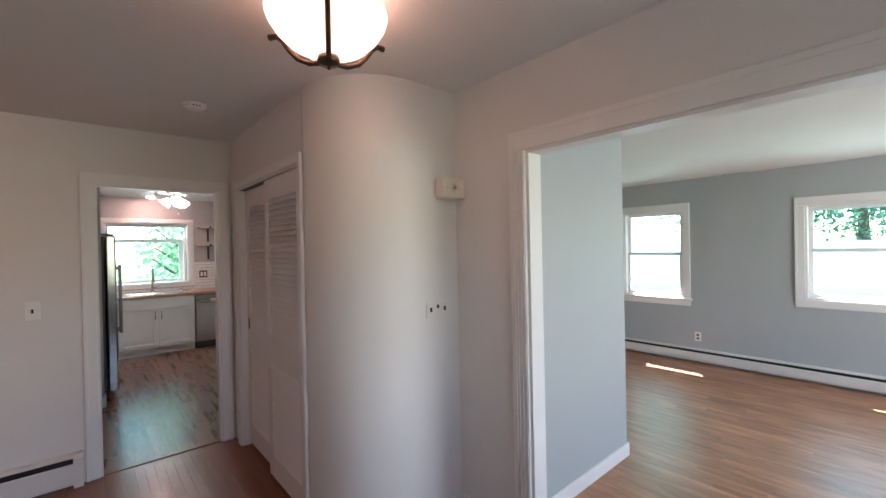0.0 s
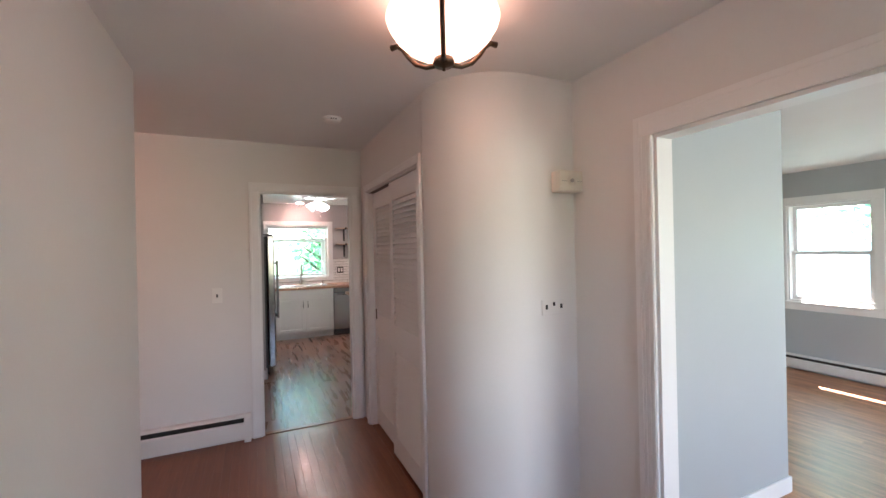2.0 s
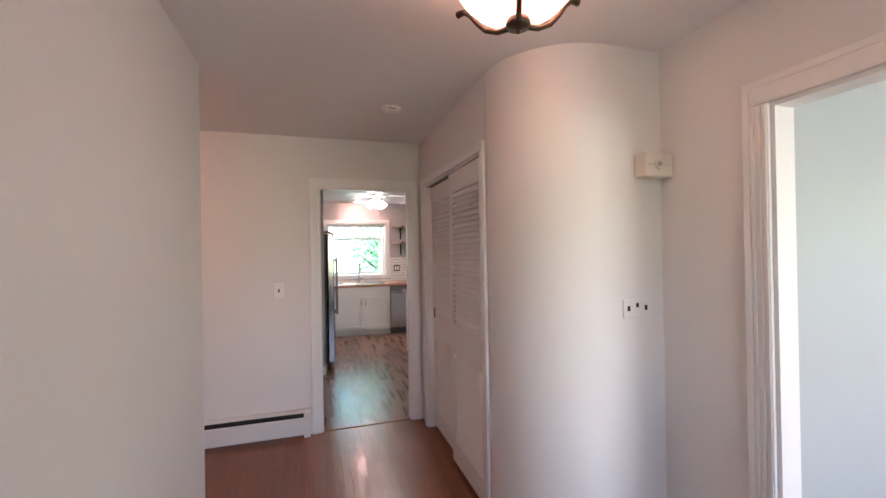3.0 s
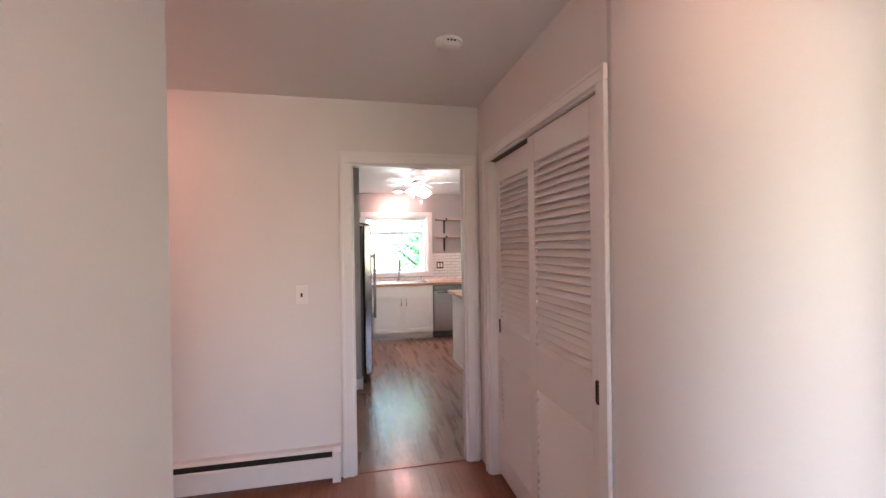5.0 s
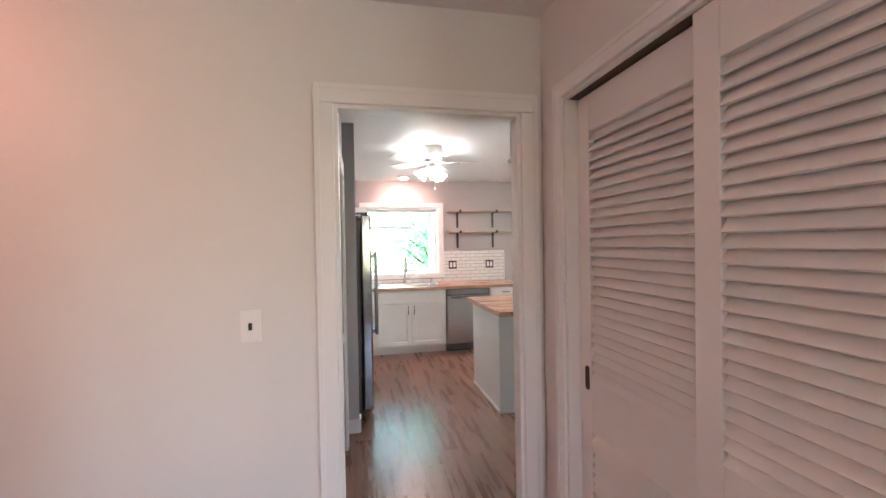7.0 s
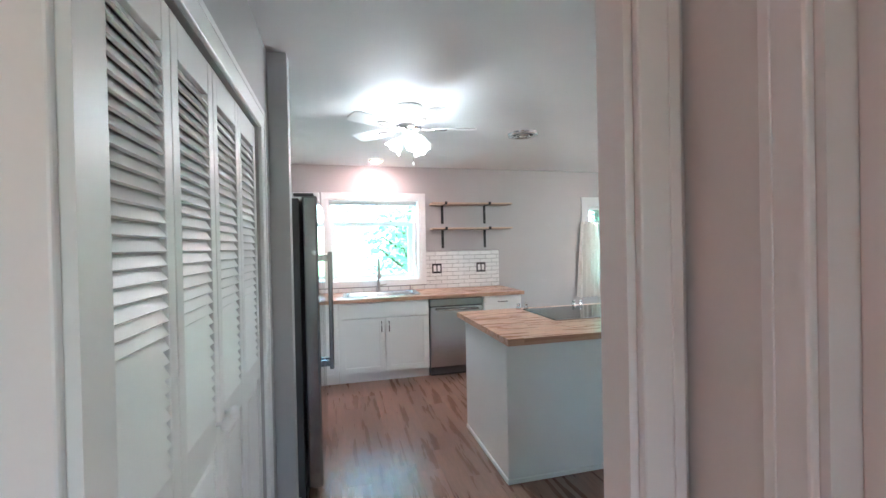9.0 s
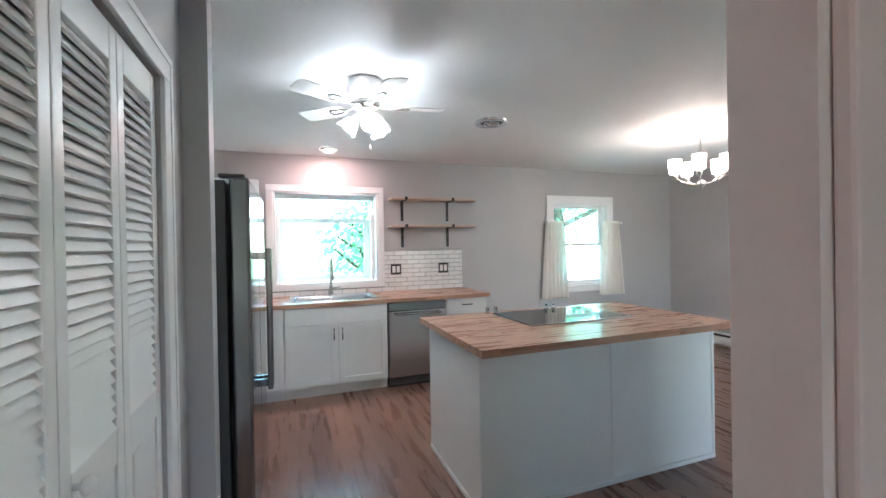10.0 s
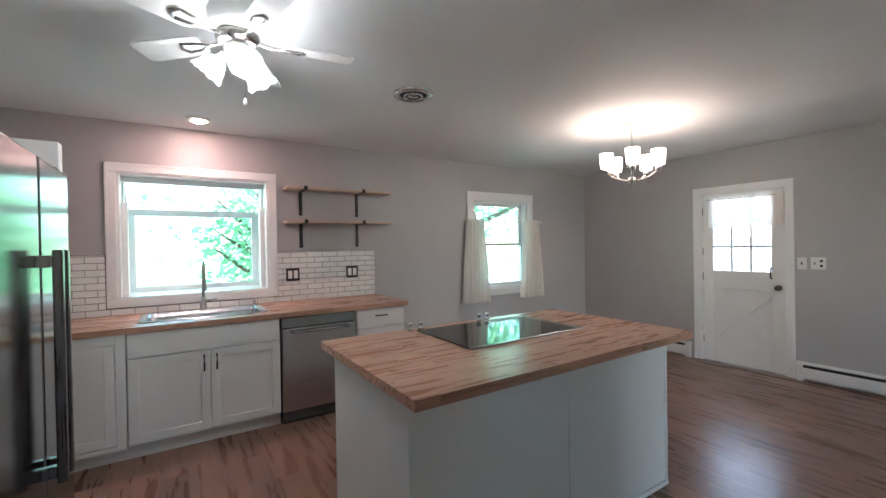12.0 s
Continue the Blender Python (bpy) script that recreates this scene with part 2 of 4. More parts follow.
def tube(points, r, seg=10, flat=1.0):
    """A bent rod through the points."""
    bm = bmesh.new()
    pts = [Vector(p) for p in points]
    rings = []
    up = Vector((0.13, 0.21, 0.97))
    for i, p in enumerate(pts):
        d = (pts[min(i + 1, len(pts) - 1)] - pts[max(i - 1, 0)]).normalized()
        a = d.cross(up).normalized()
        b = d.cross(a).normalized()
        rr = r[i] if isinstance(r, (list, tuple)) else r
        rings.append([bm.verts.new(p + a * rr * math.cos(2 * math.pi * k / seg) + b * rr * flat * math.sin(2 * math.pi * k / seg)) for k in range(seg)])
    for a, b in zip(rings, rings[1:]):
        for k in range(seg):
            bm.faces.new((a[k], a[(k + 1) % seg], b[(k + 1) % seg], b[k]))
    bm.faces.new(rings[0])
    bm.faces.new(rings[-1])
    bmesh.ops.recalc_face_normals(bm, faces=bm.faces)
    return bm


def prism(outline, z0, z1):
    """A plan outline raised from z0 to z1."""
    bm = bmesh.new()
    lo, hi = [bm.verts.new((x, y, z0)) for x, y in outline], [bm.verts.new((x, y, z1)) for x, y in outline]
    n = len(lo)
    for i in range(n):
        bm.faces.new((lo[i], lo[(i + 1) % n], hi[(i + 1) % n], hi[i]))
    bm.faces.new(hi)
    bm.faces.new(lo[::-1])
    bmesh.ops.recalc_face_normals(bm, faces=bm.faces)
    return bm


def join(*bms):
    out = bmesh.new()
    for b in bms:
        me = bpy.data.meshes.new("tmp")
        b.to_mesh(me)
        out.from_mesh(me)
        bpy.data.meshes.remove(me)
        b.free()
    return out


def put(name, bm, material, smooth=False):
    me = bpy.data.meshes.new(name)
    bm.to_mesh(me)
    bm.free()
    me.materials.append(material)
    if smooth:
        for p in me.polygons:
            p.use_smooth = True
    return new(name, me)


def part(name, bm, material, parent, label="", smooth=False):
    ob = put(name, bm, material, smooth)
    ob.parent = parent
    return tagged(ob, label) if label else ob


def thing(name, at, label, category, group="", kind="", turn=0):
    ob = new(name)
    ob.matrix_basis = pose(*at, 0, 0, turn)
    ob.empty_display_size = 0.1
    return tagged(ob, label, category, group, kind)


def structure(name, bm, material, label, category, smooth=False):
    return tagged(put(name, bm, material, smooth), label, category, kind="structure")


def wall(name, axis, p0, p1, a0, a1, material, label, holes=(), z0=0.0, z1=2.46):
    """A wall between the planes p0 and p1 of an axis, from a0 to a1 along the other; holes: (a0, a1, z0, z1), side by side."""
    bm = bmesh.new()
    def piece(u0, u1, w0, w1):
        if u1 - u0 > 1e-4 and w1 - w0 > 1e-4:
            bx(bm, *((p0, p1, u0, u1) if axis == "x" else (u0, u1, p0, p1)), w0, w1)
    at = a0
    for h0, h1, b, t in sorted(holes):
        piece(at, h0, z0, z1)
        piece(h0, h1, z0, b)
        piece(h0, h1, t, z1)
        at = h1
    piece(at, a1, z0, z1)
    return structure(name, bm, material, label, "wall")


def casing(name, axis, face, out, a0, a1, z0, z1, width, label, sill=False, closed=False, material=None, flutes=0):
    """Trim round an opening a0..a1, z0..z1 on the plane face, proud towards out (+1 or -1)."""
    material = material or TRIM
    t = thing(name, (0, 0, 0), label, "trim", kind="structure")
    def strip(n, u0, u1, w0, w1, d0, d1, w=0.004):
        f0, f1 = sorted((face + out * d0, face + out * d1))
        part(n, box(*((f0, f1, u0, u1) if axis == "x" else (u0, u1, f0, f1)), w0, w1, w), material, t)
    e = width * 0.28
    for u0, u1, outer in ((a0 - width, a0, a0 - width), (a1, a1 + width, a1 + width - e)):
        strip("casing_side", u0, u1, z0, z1, 0.0, 0.016)
        strip("casing_bead", outer, outer + e, z0, z1 + width, 0.0162, 0.0198, 0.0015)
        for k in range(flutes):
            q = (u0 if outer > u0 else u0 + e) + (width - e) * (k + 0.5) / flutes
            strip("casing_reed", q - 0.006, q + 0.006, z0, z1, 0.0162, 0.0195, 0.0014)
    strip("casing_head", a0 - width, a1 + width, z1, z1 + width, 0.0, 0.0164)
    strip("casing_bead", a0 - width + e, a1 + width - e, z1 + width - e, z1 + width, 0.0166, 0.0198, 0.0015)
    if sill:
        strip("window_sill", a0 - width - 0.02, a1 + width + 0.02, z0 - 0.035, z0, 0.0, 0.03, 0.008)
        strip("apron", a0 - width, a1 + width, z0 - 0.10, z0 - 0.0352, 0.0, 0.014)
    if closed:
        strip("casing_foot", a0 - width, a1 + width, z0 - width, z0, 0.0, 0.0164)
    return t


def liner(name, axis, p0, p1, a0, a1, z0, z1, label, foot=False, d=0.015):
    """Boards that line an opening through a wall."""
    bm = bmesh.new()
    def piece(u0, u1, w0, w1):
        bx(bm, *((p0, p1, u0, u1) if axis == "x" else (u0, u1, p0, p1)), w0, w1)
    piece(a0, a0 + d, z0, z1 - d)
    piece(a1 - d, a1, z0, z1 - d)
    piece(a0, a1, z1 - d, z1)
    if foot:
        piece(a0 + d, a1 - d, z0, z0 + d)
    return structure(name, bm, TRIM, label, "trim")


# ---- large structure ----
H = 2.46
XE, YN = 6.50, 8.60
X0, X1 = 0.63, 1.40        # doorway between hall and kitchen
wall("wall_hall_north", "y", 4.03, 4.08, -2.0, 1.5, WHITE_WALL, "white painted hall wall with a doorway", [(X0, X1, 0, 2.045)])
# The second hole is added, unseen, to let living room light onto the island.
wall("wall_kitchen_south", "y", 4.08, 4.10, -0.1, XE, GREY_WALL, "warm grey painted kitchen wall", [(X0, X1, 0, 2.045), (3.56, 6.44, 0, 2.36)])
wall("wall_closet", "x", 1.5, 1.6, 2.53, 4.03, WHITE_WALL, "white painted wall around a closet opening", [(2.58, 3.835, 0, 2.05)])
wall("wall_hall_left", "x", -0.12, 0.055, -1.2, 2.785, WHITE_WALL, "white painted hall side wall")
nose = [(0.055 - 0.04 + 0.04 * math.cos(a), 2.785 + 0.04 * math.sin(a)) for a in (math.pi / 2 * k / 8 for k in range(9))]
structure("wall_hall_left_end", prism([(-0.12, 2.785), (0.055, 2.785)] + nose[1:] + [(-0.12, 2.825)], 0, H), WHITE_WALL, "white painted rounded wall end", "wall", True)
wall("wall_alcove_south", "y", 2.675, 2.825, -2.0, -0.12, WHITE_WALL, "white painted side hall wall")
wall("wall_alcove_west", "x", -2.15, -2.0, 2.65, 4.13, WHITE_WALL, "white painted side hall end wall", [])
# Opening out of view, added for the hall fill lamp.
wall("wall_hall_south", "y", -1.35, -1.2, -0.12, 2.34, WHITE_WALL, "white painted hall end wall with an unseen opening added for light", [(0.9, 1.8, 0.9, 2.0)])
# curved corner beside the closet
R = 0.43
arc = [(1.5 + R - R * math.cos(a), 2.50 - R * math.sin(a)) for a in (math.pi / 2 * k / 24 for k in range(25))]
inner = [(1.6 + (R - 0.1) - (R - 0.1) * math.cos(a), 2.50 - (R - 0.1) * math.sin(a)) for a in (math.pi / 2 * k / 24 for k in range(25))]
curve = prism([(1.5, 2.53)] + arc + [(1.96, 2.07), (2.24, 2.07), (2.24, 2.17)] + inner[::-1] + [(1.6, 2.53)], 0, H)
bmesh.ops.delete(curve, geom=[f for f in curve.faces if abs(f.normal.z) > 0.5], context="FACES_ONLY")
for f in curve.faces:
    f.smooth = abs(f.normal.z) < 0.5 and f.calc_area() < 0.2
structure("wall_curved", curve, WHITE_WALL, "white painted wall with a large rounded corner", "wall")
wall("wall_opening", "x", 2.24, 2.29, -1.2, 4.03, WHITE_WALL, "white painted wall with a wide opening to the living room", [(-0.75, 1.555, 0, 2.03)])
wall("wall_opening_living_side", "x", 2.29, 2.34, -3.0, 4.03, BLUE_WALL, "blue-grey painted wall around the wide opening", [(-0.75, 1.555, 0, 2.03)])
wall("wall_blue", "y", 1.69, 1.81, 2.34, 3.55, BLUE_WALL, "blue-grey painted partition wall")
wall("wall_blue_return", "x", 3.43, 3.55, 1.81, 4.0, BLUE_WALL, "blue-grey painted partition return")
# Matches the added hole in the kitchen wall that passes light through.
wall("wall_living_north", "y", 4.0, 4.078, 2.34, XE, BLUE_WALL, "blue-grey painted living room wall with an unseen passage added for light", [(3.56, 6.44, 0, 2.36)])
# The hole is added out of view to hold the fill lamp.
wall("wall_living_south", "y", -3.15, -3.0, 2.29, XE, BLUE_WALL, "blue-grey painted living room wall with an added front opening for light", [(3.0, 5.8, 0.7, 2.1)])
W1 = (2.285, 3.06, 0.82, 1.98)
W2 = (-0.55, 1.07, 0.90, 1.93)
wall("wall_east_living", "x", XE, XE + 0.16, -3.15, 4.08, BLUE_WALL, "blue-grey painted outer wall with two windows", [W1, W2])
DOOR = (6.10, 6.92, 0.0, 1.975)
wall("wall_east_kitchen", "x", XE, XE + 0.16, 4.08, YN + 0.16, GREY_WALL, "warm grey painted outer wall with the back door", [DOOR])
KW = (0.805, 1.935, 1.04, 2.055)
KW2 = (4.36, 5.27, 0.86, 1.99)
wall("wall_north_kitchen", "y", YN, YN + 0.16, -0.26, XE, GREY_WALL, "warm grey painted kitchen wall with two windows", [KW, KW2])
wall("wall_west_kitchen", "x", -0.26, -0.1, 4.08, YN, GREY_WALL, "warm grey painted kitchen wall")
wall("wall_bifold", "x", 0.5, 0.6, 4.10, 5.70, GREY_WALL, "grey painted wall around a pantry opening", [(4.17, 5.42, 0, 2.0)])
wall("wall_stub", "y", 5.70, 5.80, -0.1, 0.695, GREY_WALL, "grey painted stub wall beside the fridge")
# Darkened wall, so the gaps between slats read as shaded.
wall("closet_back", "x", 2.1, 2.2, 2.2, 4.03, CLOSET_SHADE, "plain closet back wall toned dark for the shade inside")
structure("ceiling", box(-2.15, XE + 0.16, -3.15, YN + 0.16, H, H + 0.12), CEIL, "white painted flat ceiling", "ceiling")
structure("ceiling_living", box(2.34, XE, -3.0, 4.0, 2.365, H - 0.001), CEIL, "white painted flat living room ceiling", "ceiling")
# Unseen slab; its overhang trims the sun at the east and north windows.
structure("sun_block_eave", box(-2.9, XE + 0.95, -3.9, YN + 1.4, H + 0.125, H + 0.22), ROOFING, "unseen roof slab added to block the sun at the outer walls", "roof")


# ---- floors of single boards ----
def board_mesh(name, w, l, h, material):
    bm = box(0, w, 0, l, -h, 0)
    for v in bm.verts:
        if v.co.z > -h / 2:
            v.co.x += 0.0002 if v.co.x < w / 2 else -0.0002
            v.co.y += 0.0002 if v.co.y < l / 2 else -0.0002
    me = bpy.data.meshes.new(name)
    bm.to_mesh(me)
    bm.free()
    me.materials.append(material)
    return me


def boards(x0, x1, y0, y1, w, lens, rnd):
    """Rows of boards along y, with staggered ends: (x, y, width, length)."""
    out, x = [], x0
    while x < x1 - 0.004:
        ww = min(w, x1 - x)
        y = y0 - rnd.random() * max(lens)
        while y < y1:
            l = rnd.choice(lens)
            a, b = max(y, y0), min(y + l, y1)
            if b - a > 0.02:
                out.append((x, a, ww, b - a))
            y += l
        x += w
    return out


def joined_boards(bm, rows, h):
    for x, y, w, l in rows:
        bx(bm, x + 0.0002, x + w - 0.0002, y + 0.0002, y + l - 0.0002, -h, 0)
    return bm


# ---- trim, windows, doors of the setting ----
casing("trim_kitchen_doorway", "y", 4.03, -1, X0, X1, 0, 2.045, 0.075, "white painted door casing on the hall side")
liner("jamb_kitchen_doorway", "y", 4.03, 4.10, X0, X1, 0, 2.045, "white painted door jamb")
casing("trim_wide_opening", "x", 2.24, -1, -0.75, 1.555, 0, 2.03, 0.095, "white fluted casing around the wide opening", flutes=3)
liner("jamb_wide_opening", "x", 2.24, 2.34, -0.75, 1.555, 0, 2.03, "white painted jamb of the wide opening")
casing("trim_closet", "x", 1.5, -1, 2.58, 3.835, 0, 2.05, 0.055, "white painted closet casing")
liner("jamb_closet", "x", 1.5, 1.6, 2.58, 3.835, 0, 2.05, "white painted closet jamb", d=0.01)
casing("trim_bifold", "x", 0.6, 1, 4.17, 5.42, 0, 2.0, 0.085, "white painted pantry door casing")
casing("trim_window_1", "x", XE, -1, W1[0], W1[1], W1[2], W1[3], 0.085, "white painted window casing with sill", sill=True)
casing("trim_window_2", "x", XE, -1, W2[0], W2[1], W2[2], W2[3], 0.085, "white painted window casing", closed=True)
casing("trim_sink_window", "y", YN, -1, KW[0], KW[1], KW[2], KW[3], 0.07, "white painted garden window casing", closed=True)
casing("trim_curtain_window", "y", YN, -1, KW2[0], KW2[1], KW2[2], KW2[3], 0.11, "white painted window casing with sill", sill=True)
casing("trim_back_door", "x", XE, -1, DOOR[0], DOOR[1], 0, DOOR[3], 0.075, "white painted back door casing")
liner("jamb_back_door", "x", XE, XE + 0.16, DOOR[0], DOOR[1], 0, DOOR[3], "white painted back door jamb", d=0.012)


def sash_window(name, axis, p0, p1, hole, label, meet=0.5):
    """A double-hung window that fills a hole through a wall."""
    a0, a1, z0, z1 = hole
    t = thing(name, (0, 0, 0), label, "window", kind="structure")
    def piece(n, u0, u1, w0, w1, d0, d1, m=TRIM, w=0.003):
        ob = part(n, box(*((d0, d1, u0, u1) if axis == "x" else (u0, u1, d0, d1)), w0, w1, w), m, t)
        return ob
    d = 0.02
    piece("window_frame", a0, a0 + d, z0, z1, p0, p1)
    piece("window_frame", a1 - d, a1, z0, z1, p0, p1)
    piece("window_frame", a0 + d, a1 - d, z1 - d, z1, p0, p1)
    piece("window_frame", a0 + d, a1 - d, z0, z0 + d, p0, p1)
    zm = z0 + (z1 - z0) * meet
    s = 0.04
    for lo, hi, q in ((z0 + d, zm + 0.02, p0 + 0.05), (zm - 0.02, z1 - d, p0 + 0.09)):
        piece("sash_stile", a0 + d, a0 + d + s, lo, hi, q, q + 0.03)
        piece("sash_stile", a1 - d - s, a1 - d, lo, hi, q, q + 0.03)
        piece("sash_rail", a0 + d + s, a1 - d - s, lo, lo + s, q, q + 0.03)
        piece("sash_rail", a0 + d + s, a1 - d - s, hi - s, hi, q, q + 0.03)
        g = piece("pane", a0 + d + s, a1 - d - s, lo + s, hi - s, q + 0.013, q + 0.017, GLASS, 0)
        g.visible_shadow = False
    return t


sash_window("window_1", "x", XE, XE + 0.16, W1, "white double-hung living room window")
sash_window("window_2", "x", XE, XE + 0.16, W2, "wide white double-hung living room window", 0.52)
sash_window("window_4", "y", YN, YN + 0.16, KW2, "white double-hung kitchen window", 0.5)

# garden window over the sink: a glazed box that stands out from the wall
gw = thing("window_3", (0, 0, 0), "white projecting garden window with a sloped glass top", "window", kind="structure")
gx0, gx1, gz0, gz1 = KW
GY0, GY1, GZF = YN, YN + 0.52, 1.80
part("window_frame", join(box(gx0, gx0 + 0.02, GY0, GY0 + 0.18, gz0, gz1), box(gx1 - 0.02, gx1, GY0, GY0 + 0.18, gz0, gz1), box(gx0 + 0.02, gx1 - 0.02, GY0, GY0 + 0.18, gz1 - 0.02, gz1)), TRIM, gw)
part("window_sill", box(gx0 + 0.02, gx1 - 0.02, GY0 - 0.004, GY1, gz0 - 0.02, gz0 + 0.01), TRIM, gw)
for x in (gx0, gx1 - 0.04):
    part("corner_post", box(x, x + 0.04, GY1 - 0.05, GY1, gz0, GZF, 0.003), TRIM, gw)
    part("side_mullion", box(x + 0.005, x + 0.035, GY0 + 0.18, GY0 + 0.21, gz0, gz1 - 0.02, 0.003), TRIM, gw)
    part("side_rail", tube([(x + 0.02, GY0 + 0.18, gz1 - 0.02), (x + 0.02, GY1 - 0.02, GZF)], 0.018, 4), TRIM, gw)
    g = part("pane", box(x + 0.017, x + 0.022, GY0 + 0.2, GY1 - 0.04, gz0 + 0.01, GZF), GLASS, gw)
    g.visible_shadow = False
part("front_rail", box(gx0 + 0.04, gx1 - 0.04, GY1 - 0.04, GY1, GZF - 0.06, GZF, 0.003), TRIM, gw)
part("front_rail", box(gx0 + 0.04, gx1 - 0.04, GY1 - 0.04, GY1, gz0 + 0.01, gz0 + 0.05, 0.003), TRIM, gw)
g = part("pane", box(gx0 + 0.04, gx1 - 0.04, GY1 - 0.022, GY1 - 0.018, gz0 + 0.05, GZF - 0.05), GLASS, gw)
g.visible_shadow = False
for x0, x1 in ((gx0 + 0.04, gx0 + 0.085), (gx1 - 0.085, gx1 - 0.04)):
    part("front_stile", box(x0, x1, GY1 - 0.05, GY1 - 0.005, gz0 + 0.05, GZF - 0.06, 0.004), TRIM, gw)
    near = x0 < 1.3
    part("side_stile", box(gx0 + 0.0205 if near else gx1 - 0.062, gx0 + 0.062 if near else gx1 - 0.0205, GY0 + 0.11, GY0 + 0.175, gz0 + 0.0102, GZF + 0.02, 0.004), TRIM, gw)
    part("side_head", box(gx0 + 0.0205 if near else gx1 - 0.05, gx0 + 0.05 if near else gx1 - 0.0205, GY0 + 0.176, GY1 - 0.052, GZF - 0.03, GZF + 0.015, 0.003), TRIM, gw)
part("head_rail", box(gx0 + 0.0205, gx1 - 0.0205, GY0 + 0.11, GY0 + 0.178, gz1 - 0.065, gz1 - 0.0205, 0.004), TRIM, gw)
slope = bmesh.new()
slope.faces.new([slope.verts.new(p) for p in ((gx0 + 0.03, GY0 + 0.18, gz1 - 0.012), (gx1 - 0.03, GY0 + 0.18, gz1 - 0.012), (gx1 - 0.03, GY1 - 0.01, GZF), (gx0 + 0.03, GY1 - 0.01, GZF))])
bmesh.ops.solidify(slope, geom=slope.faces[:], thickness=0.005)
g = part("pane", slope, GLASS, gw)
g.visible_shadow = False

# back door: six-light upper half, cross-buck lower half, lace valance
structure("door_sill", box(XE + 0.002, XE + 0.158, DOOR[0] + 0.013, DOOR[1] - 0.013, -0.012, 0.0035), NICKEL, "metal door sill under the back door", "sill")
bd = thing("back_door", (XE + 0.03, 6.10 + 0.41, 0.006), "white painted closed back door with nine-light window and crossbuck panel", "door")
DW, DH = 0.79, 1.9535
def dpart(n, y0, y1, z0, z1, x0, x1, m=TRIM, w=0.004, label=""):
    return part(n, box(x0, x1, y0, y1, z0, z1, w), m, bd, label)
h = DW / 2
dpart("stile", -h, -h + 0.115, 0, DH, 0, 0.04)
dpart("stile", h - 0.105, h, 0, DH, 0, 0.04)
dpart("top_rail", -h + 0.115, h - 0.105, DH - 0.05, DH, 0.001, 0.039)
dpart("lock_rail", -h + 0.115, h - 0.105, 0.86, 1.07, 0.001, 0.039)
dpart("bottom_rail", -h + 0.115, h - 0.105, 0, 0.30, 0.001, 0.039)
dpart("panel", -h + 0.115, h - 0.105, 0.30, 0.86, 0.026, 0.036, w=0)
gy0, gy1 = -h + 0.115, h - 0.105
for a, b in (((gy0, 0.31), (gy1, 0.85)), ((gy0, 0.85), (gy1, 0.31))):
    d = Vector((0, b[0] - a[0], b[1] - a[1]))
    n = Vector((0, -d.z, d.y)).normalized() * 0.038
    bm = bmesh.new()
    q = 0.0045 if a[1] < b[1] else 0.006
    lo = [bm.verts.new((q, y, z)) for y, z in ((a[0] + n.y, a[1] + n.z), (b[0] + n.y, b[1] + n.z), (b[0] - n.y, b[1] - n.z), (a[0] - n.y, a[1] - n.z))]
    hi = [bm.verts.new((0.0258, v.co.y, v.co.z)) for v in lo]
    for i in range(4):
        bm.faces.new((lo[i], lo[(i + 1) % 4], hi[(i + 1) % 4], hi[i]))
    bm.faces.new(lo)
    bmesh.ops.recalc_face_normals(bm, faces=bm.faces)
    part("cross_brace", bm, TRIM, bd)
for y0, y1, z0, z1 in ((-h - 0.01, -h + 0.02, 0, DH), (h - 0.02, h + 0.01, 0, DH), (-h + 0.02, h - 0.02, DH - 0.02, DH + 0.008)):
    dpart("weather_strip", y0, y1, z0, z1, 0.042, 0.056, w=0)
gz = (1.07, DH - 0.05)
for k in (1, 2):
    y = gy0 + (gy1 - gy0) * k / 3
    dpart("muntin", y - 0.011, y + 0.011, gz[0], gz[1], 0.008, 0.032, w=0.002)
    z = gz[0] + (gz[1] - gz[0]) * k / 3
    dpart("muntin", gy0, gy1, z - 0.011, z + 0.011, 0.007, 0.031, w=0.002)
for i in range(3):
    for k in range(3):
        y0, z0 = gy0 + (gy1 - gy0) * i / 3 + 0.011, gz[0] + (gz[1] - gz[0]) * k / 3 + 0.011
        g = dpart("pane", y0, y0 + (gy1 - gy0) / 3 - 0.022, z0, z0 + (gz[1] - gz[0]) / 3 - 0.022, 0.018, 0.022, GLASS_DOOR, 0)
        g.visible_shadow = False
part("knob", lathe([(0.0, -0.062), (0.018, -0.06), (0.027, -0.046), (0.026, -0.032), (0.011, -0.024), (0.010, -0.008), (0.028, -0.006), (0.03, 0.0)], 20, (0, -h + 0.055, 0.905), "x"), BRONZE, bd, "dark bronze door knob", True)
part("door_pull", tube([(0.0, -h + 0.115, 1.00), (-0.03, -h + 0.115, 1.01), (-0.034, -h + 0.115, 1.05), (-0.03, -h + 0.115, 1.10), (0.0, -h + 0.115, 1.12)], 0.008), BLACK, bd, "black metal pull")
for z in (0.2, 0.95, 1.25, 1.72):
    part("hinge", lathe([(0.006, 0), (0.006, 0.09)], 10, (-0.006, h + 0.004, z)), BRONZE, bd)
part("door_chain_bracket", box(-0.012, 0.0, -h + 0.02, -h + 0.075, DH - 0.05, DH - 0.035, 0.003), NICKEL, bd)


